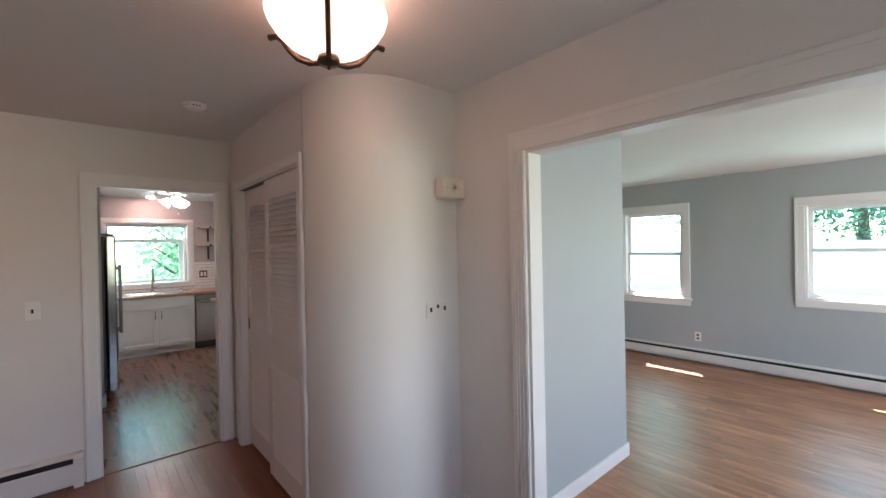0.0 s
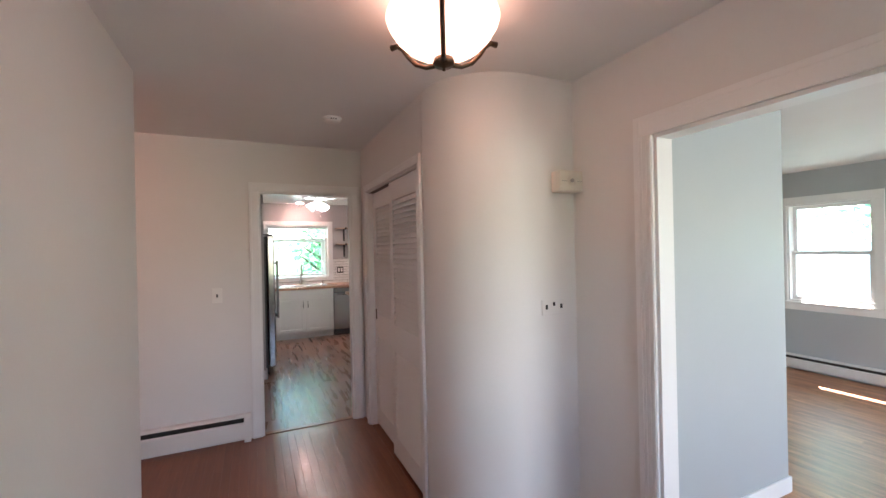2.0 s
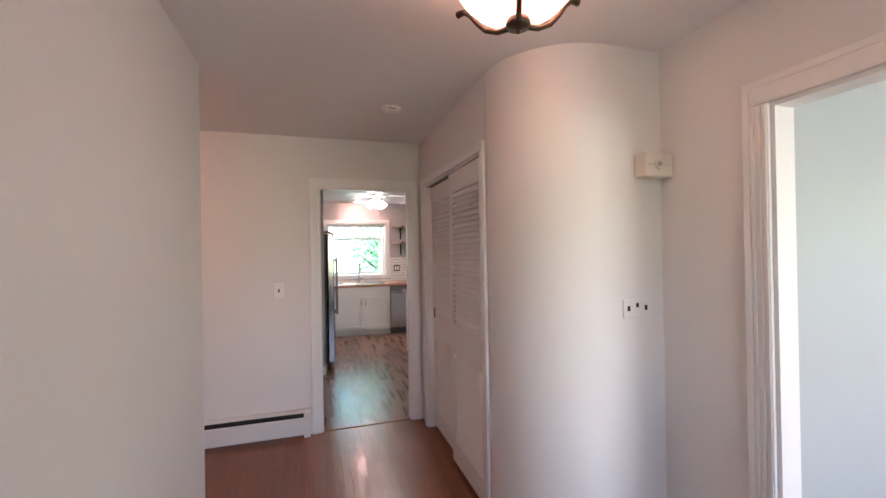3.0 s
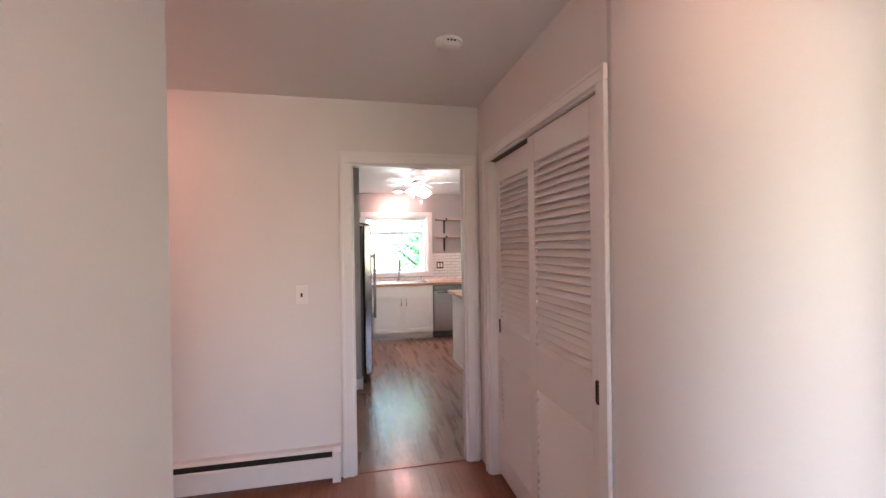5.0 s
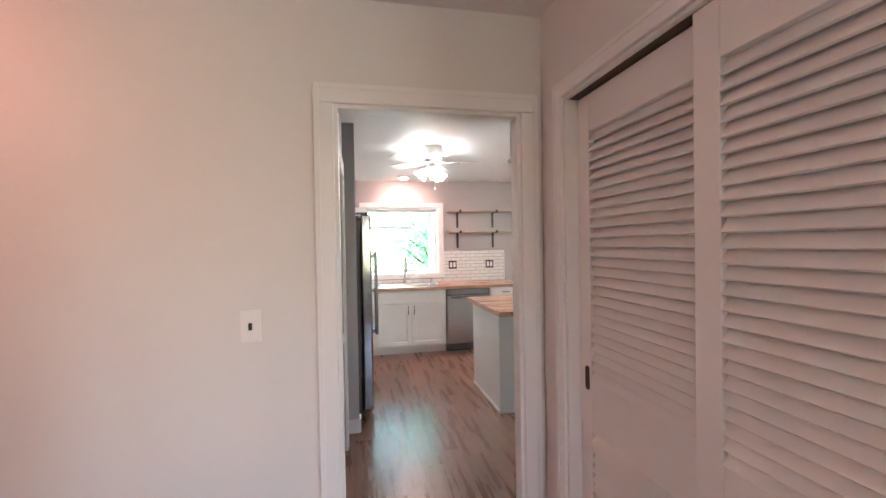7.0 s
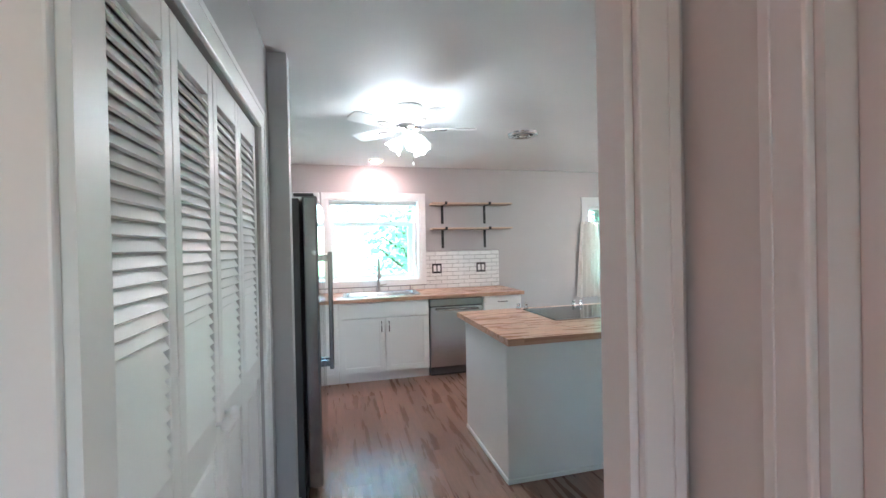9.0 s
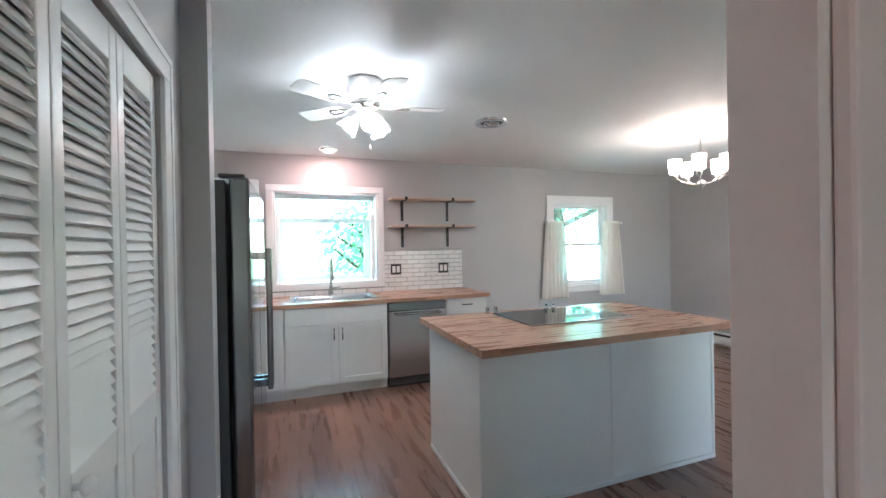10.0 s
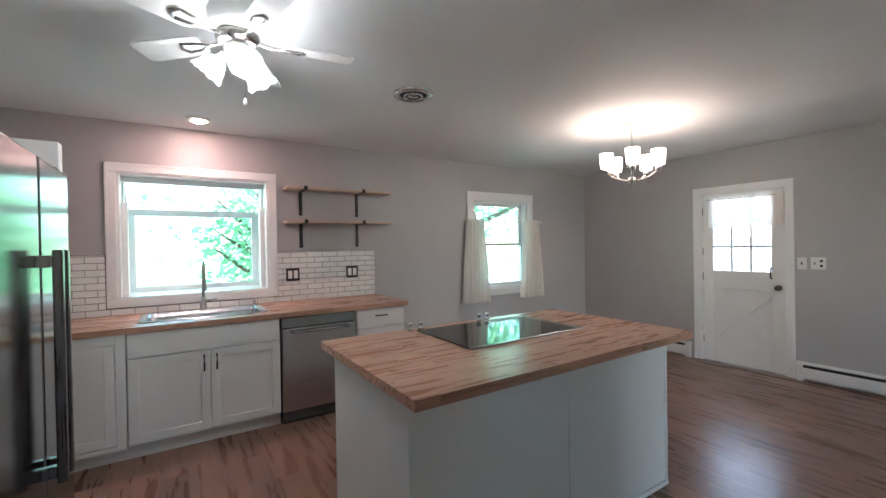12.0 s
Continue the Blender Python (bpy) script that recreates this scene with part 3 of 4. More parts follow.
def cloth(y0, y1, z0, z1, folds, depth, flare=0.0, along="y", ragged=0.0, nx=80, nz=14, seed=1):
    """A hanging, gathered cloth in the plane of y (or x) and z, folded across it."""
    bm = bmesh.new()
    rnd = random.Random(seed)
    ph = [rnd.uniform(-0.5, 0.5) for _ in range(nx + 1)]
    rows = []
    for j in range(nz + 1):
        f = j / nz
        row = []
        for i in range(nx + 1):
            u = i / nx
            mid = (y0 + y1) / 2
            y = mid + (u - 0.5) * (y1 - y0) * (1 + flare * f)
            d = depth * (0.5 + 0.5 * f) * math.sin(u * folds * 2 * math.pi + 0.6 * math.sin(u * 9 + f * 2)) + depth * 0.25 * ph[i]
            z = z1 + (z0 - z1) * f + (ragged * math.sin(u * folds * 2 * math.pi) if j == nz else 0)
            row.append(bm.verts.new((d, y, z) if along == "y" else (y, d, z)))
        rows.append(row)
    for a, b in zip(rows, rows[1:]):
        for i in range(nx):
            bm.faces.new((a[i], a[i + 1], b[i + 1], b[i]))
    return bm


valance = thing("door_valance", (XE - 0.002, 6.51, 1.56), "sheer white lace valance gathered on a rod over the door glass", "curtain")
part("cloth", cloth(-0.31, 0.31, 0.02, 0.36, 11, 0.010, 0.05, ragged=0.012), SHEER, valance, smooth=True)
part("rod", tube([(0.0, -0.34, 0.34), (0.0, 0.34, 0.34)], 0.005), NICKEL, valance)
part("cloth_end", cloth(-0.42, -0.31, 0.02, 0.37, 3, 0.012, 0.1, nx=24), CURTAIN, valance, smooth=True)


def cafe_curtain(x, w, flare, seed):
    c = thing("cafe_curtain", (x, YN - 0.065, 0.70), "cream gathered cafe curtain drawn aside on a thin rod", "curtain", "cafe curtains at the window")
    part("cloth", cloth(-w / 2, w / 2, 0, 1.02, 6, 0.03, flare, along="x", ragged=0.006, nx=60, seed=seed), CURTAIN, c, smooth=True)
    part("heading", cloth(-w / 2, w / 2, 1.02, 1.05, 5, 0.014, 0.0, along="x", nx=60, nz=2, seed=seed), CURTAIN, c, smooth=True)


cafe_curtain(4.34, 0.28, 0.5, 3)
cafe_curtain(5.30, 0.28, 0.5, 5)
rod = thing("curtain_rod", (4.85, YN - 0.065, 1.725), "thin white curtain rod across the window", "curtain rod")
part("rod", tube([(-0.58, 0, 0), (0.66, 0, 0)], 0.006), TRIM, rod)
for x in (-0.57, 0.65):
    part("bracket", box(x - 0.006, x + 0.006, 0, 0.04, -0.01, 0.01, 0.002), TRIM, rod)


# ---- baseboard heaters, baseboards, switches ----
def heater(name, axis, face, out, a0, a1, label, tall=1.0):
    """A hot-water baseboard heater against a wall."""
    t = thing(name, (0, 0, 0), label, "heater", "baseboard heaters")
    def along(n, prof, m, b0=a0, b1=a1, lab=""):
        bm = bmesh.new()
        ends = []
        for u in (b0, b1):
            ends.append([bm.verts.new((face + out * d, u, z * tall) if axis == "x" else (u, face + out * d, z * tall)) for d, z in prof])
        k = len(prof)
        for i in range(k):
            bm.faces.new((ends[0][i], ends[0][(i + 1) % k], ends[1][(i + 1) % k], ends[1][i]))
        bm.faces.new(ends[0])
        bm.faces.new(ends[1][::-1])
        bmesh.ops.recalc_face_normals(bm, faces=bm.faces)
        part(n, bm, m, t, lab)
    along("back_plate", [(0.001, 0.01), (0.006, 0.01), (0.006, 0.185), (0.001, 0.185)], HEATER)
    along("hood", [(0.006, 0.176), (0.045, 0.176), (0.058, 0.168), (0.060, 0.171), (0.046, 0.183), (0.006, 0.185)], HEATER)
    along("front_cover", [(0.058, 0.035), (0.062, 0.035), (0.064, 0.130), (0.056, 0.138), (0.054, 0.134), (0.060, 0.128)], HEATER)
    # Black core that paints the shade in the slot below the hood.
    along("slot_shade_core", [(0.007, 0.05), (0.048, 0.05), (0.048, 0.158), (0.007, 0.158)], GAP_SHADE)
    for u0, u1 in ((a0 - 0.006, a0 + 0.045), (a1 - 0.045, a1 + 0.006)):
        along("end_cap", [(0.001, 0.004), (0.066, 0.004), (0.067, 0.165), (0.05, 0.188), (0.001, 0.188)], HEATER, u0, u1)


heater("baseboard_heater_hall", "y", 4.03, -1, -1.9, 0.535, "white enamel baseboard heater along the hall wall", 1.2)
heater("baseboard_heater_living", "x", XE, -1, -2.8, 3.9, "long white enamel baseboard heater under the windows")
heater("baseboard_heater_kitchen", "x", XE, -1, 7.04, YN - 0.03, "white enamel baseboard heater beside the back door")
heater("baseboard_heater_kitchen", "x", XE, -1, 4.2, 6.0, "white enamel baseboard heater beside the back door")


def baseboard(name, axis, face, out, a0, a1, hgt=0.095):
    f0, f1 = sorted((face, face + out * 0.014))
    structure(name, box(*((f0, f1, a0, a1) if axis == "x" else (a0, a1, f0, f1)), 0, hgt, 0.004), TRIM, "white painted baseboard", "baseboard")


baseboard("baseboard_blue", "y", 1.69, -1, 2.34, 3.564)
baseboard("baseboard_blue_return", "x", 3.55, 1, 1.69, 4.0)
baseboard("baseboard_stub", "y", 5.70, -1, 0.6, 0.70, 0.11)
baseboard("baseboard_stub_end", "x", 0.695, 1, 5.70, 5.80, 0.11)
baseboard("baseboard_opening", "x", 2.24, -1, 1.66, 2.06)
baseboard("baseboard_hall_left", "x", 0.055, 1, -1.2, 2.77)


def plate(name, axis, face, out, a, z, w, hgt, label, marks, mat_plate=None, mat_mark=None, rocker=()):
    t = thing(name, (face, a, z) if axis == "x" else (a, face, z), label, "switch" if "switch" in name else "outlet")
    def b(u0, u1, z0, z1, d0, d1, e):
        f0, f1 = sorted((out * d0, out * d1))
        return box(*((f0, f1, u0, u1) if axis == "x" else (u0, u1, f0, f1)), z0, z1, e)
    part("plate", b(-w / 2, w / 2, -hgt / 2, hgt / 2, 0, 0.006, 0.002), mat_plate or PLASTIC, t)
    for u0, u1, z0, z1 in rocker:
        part("rocker", b(u0, u1, z0, z1, 0.0062, 0.010, 0.001), PLASTIC, t)
    for u0, u1, z0, z1 in marks:
        part("toggle", b(u0, u1, z0, z1, 0.0062, 0.014, 0.001), mat_mark or BLACK, t, "dark toggle")


plate("light_switch", "y", 4.03, -1, 0.313, 1.197, 0.072, 0.118, "white toggle light switch on the hall wall", [(-0.006, 0.006, -0.014, 0.012)])
plate("light_switch", "y", 2.07, -1, 2.075, 1.205, 0.155, 0.085, "white triple switch plate with dark toggles", [(-0.055, -0.045, -0.01, 0.014), (-0.005, 0.005, 0.006, 0.026), (0.045, 0.055, -0.01, 0.014)], WHITE_WALL)
plate("light_switch", "x", XE, -1, 5.967, 1.18, 0.075, 0.12, "white toggle light switch beside the back door", [(-0.006, 0.006, -0.014, 0.012)])
plate("light_switch", "x", XE, -1, 5.841, 1.182, 0.118, 0.12, "white switch and outlet plate beside the back door", [(-0.035, -0.015, 0.012, 0.036), (-0.035, -0.015, -0.036, -0.012), (0.022, 0.03, -0.014, 0.012)])
plate("wall_outlet", "x", XE, -1, 2.125, 0.335, 0.075, 0.118, "white outlet plate on the blue-grey wall", [(-0.012, 0.012, 0.010, 0.034), (-0.012, 0.012, -0.034, -0.010)])
for x in (2.142, 2.739):
    plate("wall_outlet", "y", YN - 0.012, -1, x, 1.166, 0.125, 0.125, "black-framed double outlet on the tiles", [], BLACK, rocker=[(-0.045, -0.008, -0.038, 0.038), (0.008, 0.045, -0.038, 0.038)])

chime = thing("door_chime", (2.15, 2.07, 1.83), "cream plastic door chime box high in the corner", "door chime")
part("case", box(-0.07, 0.088, -0.075, -0.001, 0, 0.115, 0.006), CREAM, chime)
part("speaker_ring", lathe([(0.024, -0.084), (0.030, -0.084), (0.030, -0.072), (0.024, -0.072)], 24, (0.01, 0, 0.06), "y"), CREAM, chime)
part("speaker", lathe([(0.0, -0.082), (0.011, -0.081), (0.011, -0.072)], 16, (0.01, 0, 0.06), "y"), NICKEL, chime)
for x0, x1 in ((-0.06, -0.022), (0.042, 0.08)):
    part("groove", box(x0, x1, -0.0768, -0.0752, 0.055, 0.058), NICKEL, chime)

smoke = thing("smoke_detector", (1.10, 3.18, H), "white round smoke detector on the ceiling", "smoke detector")
part("base", lathe([(0.0, 0), (0.066, 0), (0.066, -0.012), (0.0, -0.012)], 28), PLASTIC, smoke)
part("cover", lathe([(0.056, -0.013), (0.053, -0.022), (0.044, -0.029), (0.0, -0.031)], 28), PLASTIC, smoke, smooth=True)
# Solid dark marks drawn in place of the shade in the slots.
for k in range(3):
    part("slot_shade", box(-0.02 + 0.016 * k, -0.012 + 0.016 * k, -0.064, -0.058, -0.022, -0.017), GAP_SHADE, smoke)


# ---- louvered doors ----
def slat_mesh(w, d, th, tilt):
    bm = box(-d / 2, d / 2, 0, w, -th / 2, th / 2)
    bmesh.ops.rotate(bm, verts=bm.verts, cent=(0, 0, 0), matrix=Matrix.Rotation(radians(tilt), 3, "Y"))
    me = bpy.data.meshes.new("slat")
    bm.to_mesh(me)
    bm.free()
    me.materials.append(LOUVER)
    return me


def louver_door(name, at, w, hgt, panels, stile, label, group, sign=1, panel=None, thick=0.032, pitch=0.0355, tilt=57):
    """A door in the plane x = 0 from y = 0 to w; panels: (z0, z1) filled with slats."""
    t = thing(name, at, label, "door", group)
    hx = thick / 2
    part("stile", box(-hx, hx, 0, stile, 0, hgt, 0.003), LOUVER, t)
    part("stile", box(-hx, hx, w - stile, w, 0, hgt, 0.003), LOUVER, t)
    zs = [0.0]
    for z0, z1 in sorted(panels + ([panel] if panel else [])):
        part("rail", box(-hx + 0.0005, hx - 0.0005, stile, w - stile, zs[-1], z0, 0.003), LOUVER, t)
        zs.append(z1)
    part("rail", box(-hx + 0.0005, hx - 0.0005, stile, w - stile, zs[-1], hgt, 0.003), LOUVER, t)
    me = slat_mesh(w - 2 * stile, pitch * 1.45, 0.007, -tilt * sign)
    for z0, z1 in panels:
        n = round((z1 - z0) / pitch)
        for k in range(n):
            s = new("slat", me)
            s.location = (0, stile, z0 + (z1 - z0) * (k + 0.5) / n)
            s.parent = t
    if panel:
        part("raised_panel", box(-hx + 0.008, hx - 0.008, stile, w - stile, panel[0], panel[1]), LOUVER, t)
        part("raised_field", box(-hx + 0.002, hx - 0.002, stile + 0.03, w - stile - 0.03, panel[0] + 0.03, panel[1] - 0.03, 0.006), LOUVER, t)
    return t


def finger_pull(parent, y, z, x):
    bm = bmesh.new()
    rows = []
    for d, w in ((0.002, 0.013), (-0.002, 0.013), (-0.0025, 0.010), (0.0005, 0.009)):
        ring = [(w * math.cos(a), w * math.sin(a) + (0.032 if a < math.pi else -0.032)) for a in (math.pi * k / 8 + (0.001 if k > 8 else 0) for k in range(17))]
        rows.append([bm.verts.new((x + d, y + u, z + v)) for u, v in ring])
    for a, b in zip(rows, rows[1:]):
        for i in range(len(a)):
            bm.faces.new((a[i], a[(i + 1) % len(a)], b[(i + 1) % len(a)], b[i]))
    bm.faces.new(rows[-1])
    bmesh.ops.recalc_face_normals(bm, faces=bm.faces)
    part("finger_pull", bm, BRONZE, parent, "dark recessed finger pull")


d = louver_door("sliding_closet_door", (1.528, 2.592, 0.02), 0.635, 2.015, [(0.15, 0.765), (0.965, 1.878)], 0.075, "white louvered sliding closet door", "sliding closet doors", 1)
finger_pull(d, 0.035, 0.93, -0.017)
d = louver_door("sliding_closet_door", (1.568, 3.19, 0.02), 0.635, 2.015, [(0.15, 0.765), (0.965, 1.878)], 0.075, "white louvered sliding closet door", "sliding closet doors", 1)
finger_pull(d, 0.585, 0.96, -0.017)
for k in range(4):
    d = louver_door("bifold_door", (0.575, 4.176 + 0.3095 * k, 0.015), 0.307, 1.975, [(0.975, 1.88)], 0.042, "white louvered bifold pantry door", "bifold pantry doors", -1, (0.12, 0.885), 0.028, 0.029, 60)
    if k in (1, 2):
        part("knob", lathe([(0.006, 0.014), (0.006, 0.026), (0.017, 0.032), (0.019, 0.042), (0.012, 0.050), (0.0, 0.051)], 18, (0, 0.262 if k == 1 else 0.045, 0.945), "x"), TRIM, d, "white round knob", True)
part("track", box(1.518, 1.59, 2.591, 3.824, 2.0375, 2.0395), BRONZE, thing("closet_door_track", (0, 0, 0), "metal sliding door track under the closet head", "door track"))


# ---- hall ceiling lamp ----
lamp = thing("ceiling_lamp", (1.225, 1.61, H - 0.012), "amber frosted glass bowl ceiling lamp in a dark bronze frame", "ceiling lamp")
part("canopy", lathe([(0.0, 0.012), (0.075, 0.012), (0.07, -0.02), (0.03, -0.03), (0.0, -0.03)], 24), BRONZE, lamp, smooth=True)
part("stem", lathe([(0.008, -0.03), (0.008, -0.235)], 10), BRONZE, lamp)
bowl = [(0.20, -0.075), (0.205, -0.09), (0.197, -0.115), (0.175, -0.15), (0.14, -0.185), (0.095, -0.21), (0.04, -0.226), (0.018, -0.228)]
bm = lathe(bowl + [(r - 0.005, z + 0.004) for r, z in bowl[::-1]], 40)
part("bowl", bm, BOWL, lamp, smooth=True)
part("finial", lathe([(0.0, -0.275), (0.006, -0.272), (0.005, -0.262), (0.034, -0.256), (0.040, -0.245), (0.036, -0.230), (0.0, -0.229)], 24), BRONZE, lamp, smooth=True)
for k in range(3):
    a = 2 * math.pi * k / 3 + 4.26
    c, s = math.cos(a), math.sin(a)
    pts = [(0.03, -0.245), (0.075, -0.243), (0.12, -0.222), (0.155, -0.185), (0.18, -0.15), (0.205, -0.128), (0.235, -0.128)]
    part("arm", tube([(r * c, r * s, z) for r, z in pts], [0.010, 0.009, 0.009, 0.009, 0.009, 0.010, 0.012], 8), BRONZE, lamp, smooth=True)
for k in range(2):
    part("bulb", lathe([(0.0, -0.11), (0.022, -0.10), (0.028, -0.08), (0.018, -0.055), (0.0, -0.05)], 14, (0.07 * (1 - 2 * k), 0.02, -0.03)), HALL_BULB, lamp, "glowing warm bulb", True)

# ---- side hall ceiling lamp, out of sight round the corner ----
sl = thing("side_hall_lamp", (-0.95, 3.42, H), "small warm glass dome lamp in the side hall", "ceiling lamp")
part("base", lathe([(0.0, 0), (0.09, 0), (0.09, -0.02), (0.0, -0.02)], 24), BRONZE, sl)
prof = [(0.11, -0.021), (0.105, -0.06), (0.07, -0.09), (0.0, -0.10)]
part("dome", lathe(prof, 28), HALL_DOME, sl, "glowing warm glass dome", True)

# ---- kitchen ceiling fan, at rest ----
fan = thing("ceiling_fan", (1.445, 6.39, H), "white five-blade ceiling fan with three lit tulip shades", "ceiling fan")
part("motor_housing", lathe([(0.0, 0), (0.10, 0), (0.104, -0.02), (0.118, -0.05), (0.115, -0.10), (0.095, -0.13), (0.0, -0.13)], 36), PLASTIC, fan, smooth=True)
part("hub", lathe([(0.0, -0.131), (0.085, -0.133), (0.09, -0.155), (0.07, -0.175), (0.0, -0.178)], 28), NICKEL, fan, smooth=True)
part("light_kit", lathe([(0.0, -0.179), (0.05, -0.18), (0.055, -0.21), (0.035, -0.235), (0.0, -0.24)], 24), PLASTIC, fan, smooth=True)
for k in range(5):
    a = 2 * math.pi * k / 5 - 0.122
    rot = Matrix.Rotation(a, 4, "Z") @ Matrix.Rotation(radians(11), 4, "X")
    bm = prism([(0.17, -0.045), (0.22, -0.056), (0.44, -0.066), (0.475, -0.06), (0.485, -0.04), (0.485, 0.04), (0.475, 0.06), (0.44, 0.066), (0.22, 0.056), (0.17, 0.045)], -0.003, 0.003)
    bmesh.ops.transform(bm, matrix=Matrix.Translation((0, 0, -0.155)) @ rot, verts=bm.verts)
    blade = part("blade", bm, PLASTIC, fan)
    bm = join(tube([(0.07, 0, 0.0), (0.14, 0.0, -0.008), (0.19, 0.022, -0.006), (0.25, 0.026, -0.006)], 0.007, 8), tube([(0.14, 0, -0.008), (0.19, -0.022, -0.006), (0.25, -0.026, -0.006)], 0.007, 8), tube([(0.25, 0.026, -0.006), (0.27, 0, -0.006), (0.25, -0.026, -0.006)], 0.007, 8))
    bmesh.ops.transform(bm, matrix=Matrix.Translation((0, 0, -0.155)) @ rot, verts=bm.verts)
    part("blade_iron", bm, NICKEL, blade, "nickel blade bracket", True)
for k in range(3):
    a = 2 * math.pi * k / 3 + 0.62
    rot = Matrix.Translation((0, 0, -0.215)) @ Matrix.Rotation(a, 4, "Z") @ Matrix.Translation((0.055, 0, 0)) @ Matrix.Rotation(radians(-42), 4, "Y")
    prof = [(0.022, -0.028), (0.034, -0.04), (0.048, -0.066), (0.055, -0.092), (0.066, -0.112)]
    bm = lathe(prof + [(r - 0.003, z) for r, z in prof[::-1]], 28)
    for v in bm.verts:
        if v.co.z < -0.10:
            v.co.z += 0.006 * math.sin(6 * math.atan2(v.co.y, v.co.x))
    bmesh.ops.transform(bm, matrix=rot, verts=bm.verts)
    sh = part("shade", bm, SHADE, fan, "white frosted tulip shade", True)
    bm = lathe([(0.0, -0.088), (0.018, -0.08), (0.022, -0.065), (0.014, -0.042), (0.0, -0.036)], 14)
    bmesh.ops.transform(bm, matrix=rot, verts=bm.verts)
    part("bulb", bm, FAN_BULB, sh, "glowing bulb", True)
    bm = lathe([(0.018, 0.0), (0.022, -0.03), (0.0, -0.034)], 14)
    bmesh.ops.transform(bm, matrix=rot, verts=bm.verts)
    part("socket", bm, PLASTIC, sh)
part("pull_chain", tube([(0.02, -0.02, -0.235), (0.02, -0.02, -0.40)], 0.0016, 6), NICKEL, fan)
part("chain_drop", lathe([(0.0, -0.435), (0.008, -0.428), (0.008, -0.415), (0.002, -0.40)], 12, (0.02, -0.02, 0)), PLASTIC, fan, smooth=True)

# ---- dining chandelier ----
ch = thing("chandelier", (4.54, 6.56, H), "brushed nickel chandelier with five lit white glass shades", "chandelier")
part("canopy", lathe([(0.0, 0), (0.06, 0), (0.055, -0.02), (0.012, -0.03), (0.0, -0.03)], 24), NICKEL, ch, smooth=True)
part("stem", lathe([(0.007, -0.03), (0.007, -0.47)], 10), NICKEL, ch)
part("hub", lathe([(0.0, -0.56), (0.008, -0.555), (0.012, -0.535), (0.035, -0.51), (0.03, -0.48), (0.0, -0.465)], 24), NICKEL, ch, smooth=True)
for k in range(5):
    a = 2 * math.pi * k / 5 + 1.23
    c, s = math.cos(a), math.sin(a)
    arm = part("arm", tube([(r * c, r * s, z) for r, z in ((0.02, -0.505), (0.08, -0.50), (0.15, -0.475), (0.185, -0.45), (0.212, -0.43))], 0.007, 8), NICKEL, ch, smooth=True)
    at = (0.212 * c, 0.212 * s, -0.03)
    part("candle_cup", lathe([(0.0, -0.42), (0.02, -0.415), (0.024, -0.385), (0.016, -0.365), (0.0, -0.36)], 18, at), NICKEL, arm, smooth=True)
    prof = [(0.046, -0.362), (0.052, -0.30), (0.056, -0.235)]
    part("shade", lathe(prof + [(r - 0.003, z + (0.003 if i == 2 else 0)) for i, (r, z) in enumerate(prof[::-1])], 28, at), SHADE_WARM, arm, "white glass shade", True)
    part("bulb", lathe([(0.0, -0.325), (0.016, -0.315), (0.024, -0.28), (0.016, -0.25), (0.0, -0.245)], 14, at), DINING_BULB, arm, "glowing bulb", True)

# ---- recessed light over the sink, ceiling vent fan ----
can = thing("ceiling_spot", (1.365, 8.22, H), "white surface spot lamp over the sink window", "ceiling light")
part("rim", lathe([(0.05, -0.024), (0.085, -0.022), (0.09, -0.002), (0.05, -0.002)], 32), PLASTIC, can, smooth=True)
part("lens", lathe([(0.0, -0.034), (0.034, -0.032), (0.049, -0.024), (0.049, -0.004), (0.0, -0.004)], 28), CAN_BULB, can, "glowing lamp face", True)
vent = thing("ceiling_vent", (2.578, 6.91, H), "round chrome exhaust vent in the kitchen ceiling", "vent")
# Flat dark disc that stands in for the shaded duct behind the rings.
part("duct_shade", lathe([(0.0, -0.002), (0.10, -0.002), (0.10, -0.006), (0.0, -0.006)], 32), GAP_SHADE, vent)
for r0, r1, z in ((0.098, 0.135, -0.022), (0.055, 0.066, -0.026), (0.0, 0.036, -0.03)):
    prof = [(r0, z), (r1, z + 0.004), (r1, z + 0.012), (r0, z + 0.008)] if r0 else [(0, z), (r1, z + 0.004), (r1, z + 0.01), (0, z + 0.01)]
    part("ring", lathe(prof + ([prof[0]] if r0 else []), 36), CHROME, vent, smooth=True)
part("skirt", lathe([(0.132, -0.018), (0.138, -0.002), (0.130, -0.010)], 36), CHROME, vent)
for k in range(3):
    a = 2 * math.pi * k / 3
    part("spoke", tube([(0.03 * math.cos(a), 0.03 * math.sin(a), -0.018), (0.10 * math.cos(a), 0.10 * math.sin(a), -0.018)], 0.004, 6), CHROME, vent)


# ---- kitchen island ----
TOP = 0.91
isl = thing("kitchen_island", (2.75, 6.185, 0), "white panelled kitchen island", "kitchen island")
IX, IY = 0.85, 0.415
def ip(n, x0, x1, y0, y1, z0, z1, m=ISLAND, w=0.002, label=""):
    return part(n, box(x0, x1, y0, y1, z0, z1, w), m, isl, label)
ip("body", -IX + 0.012, IX - 0.012, -IY + 0.012, IY, 0.0, TOP - 0.041, w=0)
ip("front_panel", -IX, 0.003, -IY, -IY + 0.0118, 0.03, TOP - 0.041)
ip("front_panel", 0.007, IX, -IY, -IY + 0.0118, 0.03, TOP - 0.041)
ip("side_panel", -IX, -IX + 0.0118, -IY + 0.012, IY, 0.03, TOP - 0.041)
ip("side_panel", IX - 0.0118, IX, -IY + 0.012, IY, 0.03, TOP - 0.041)
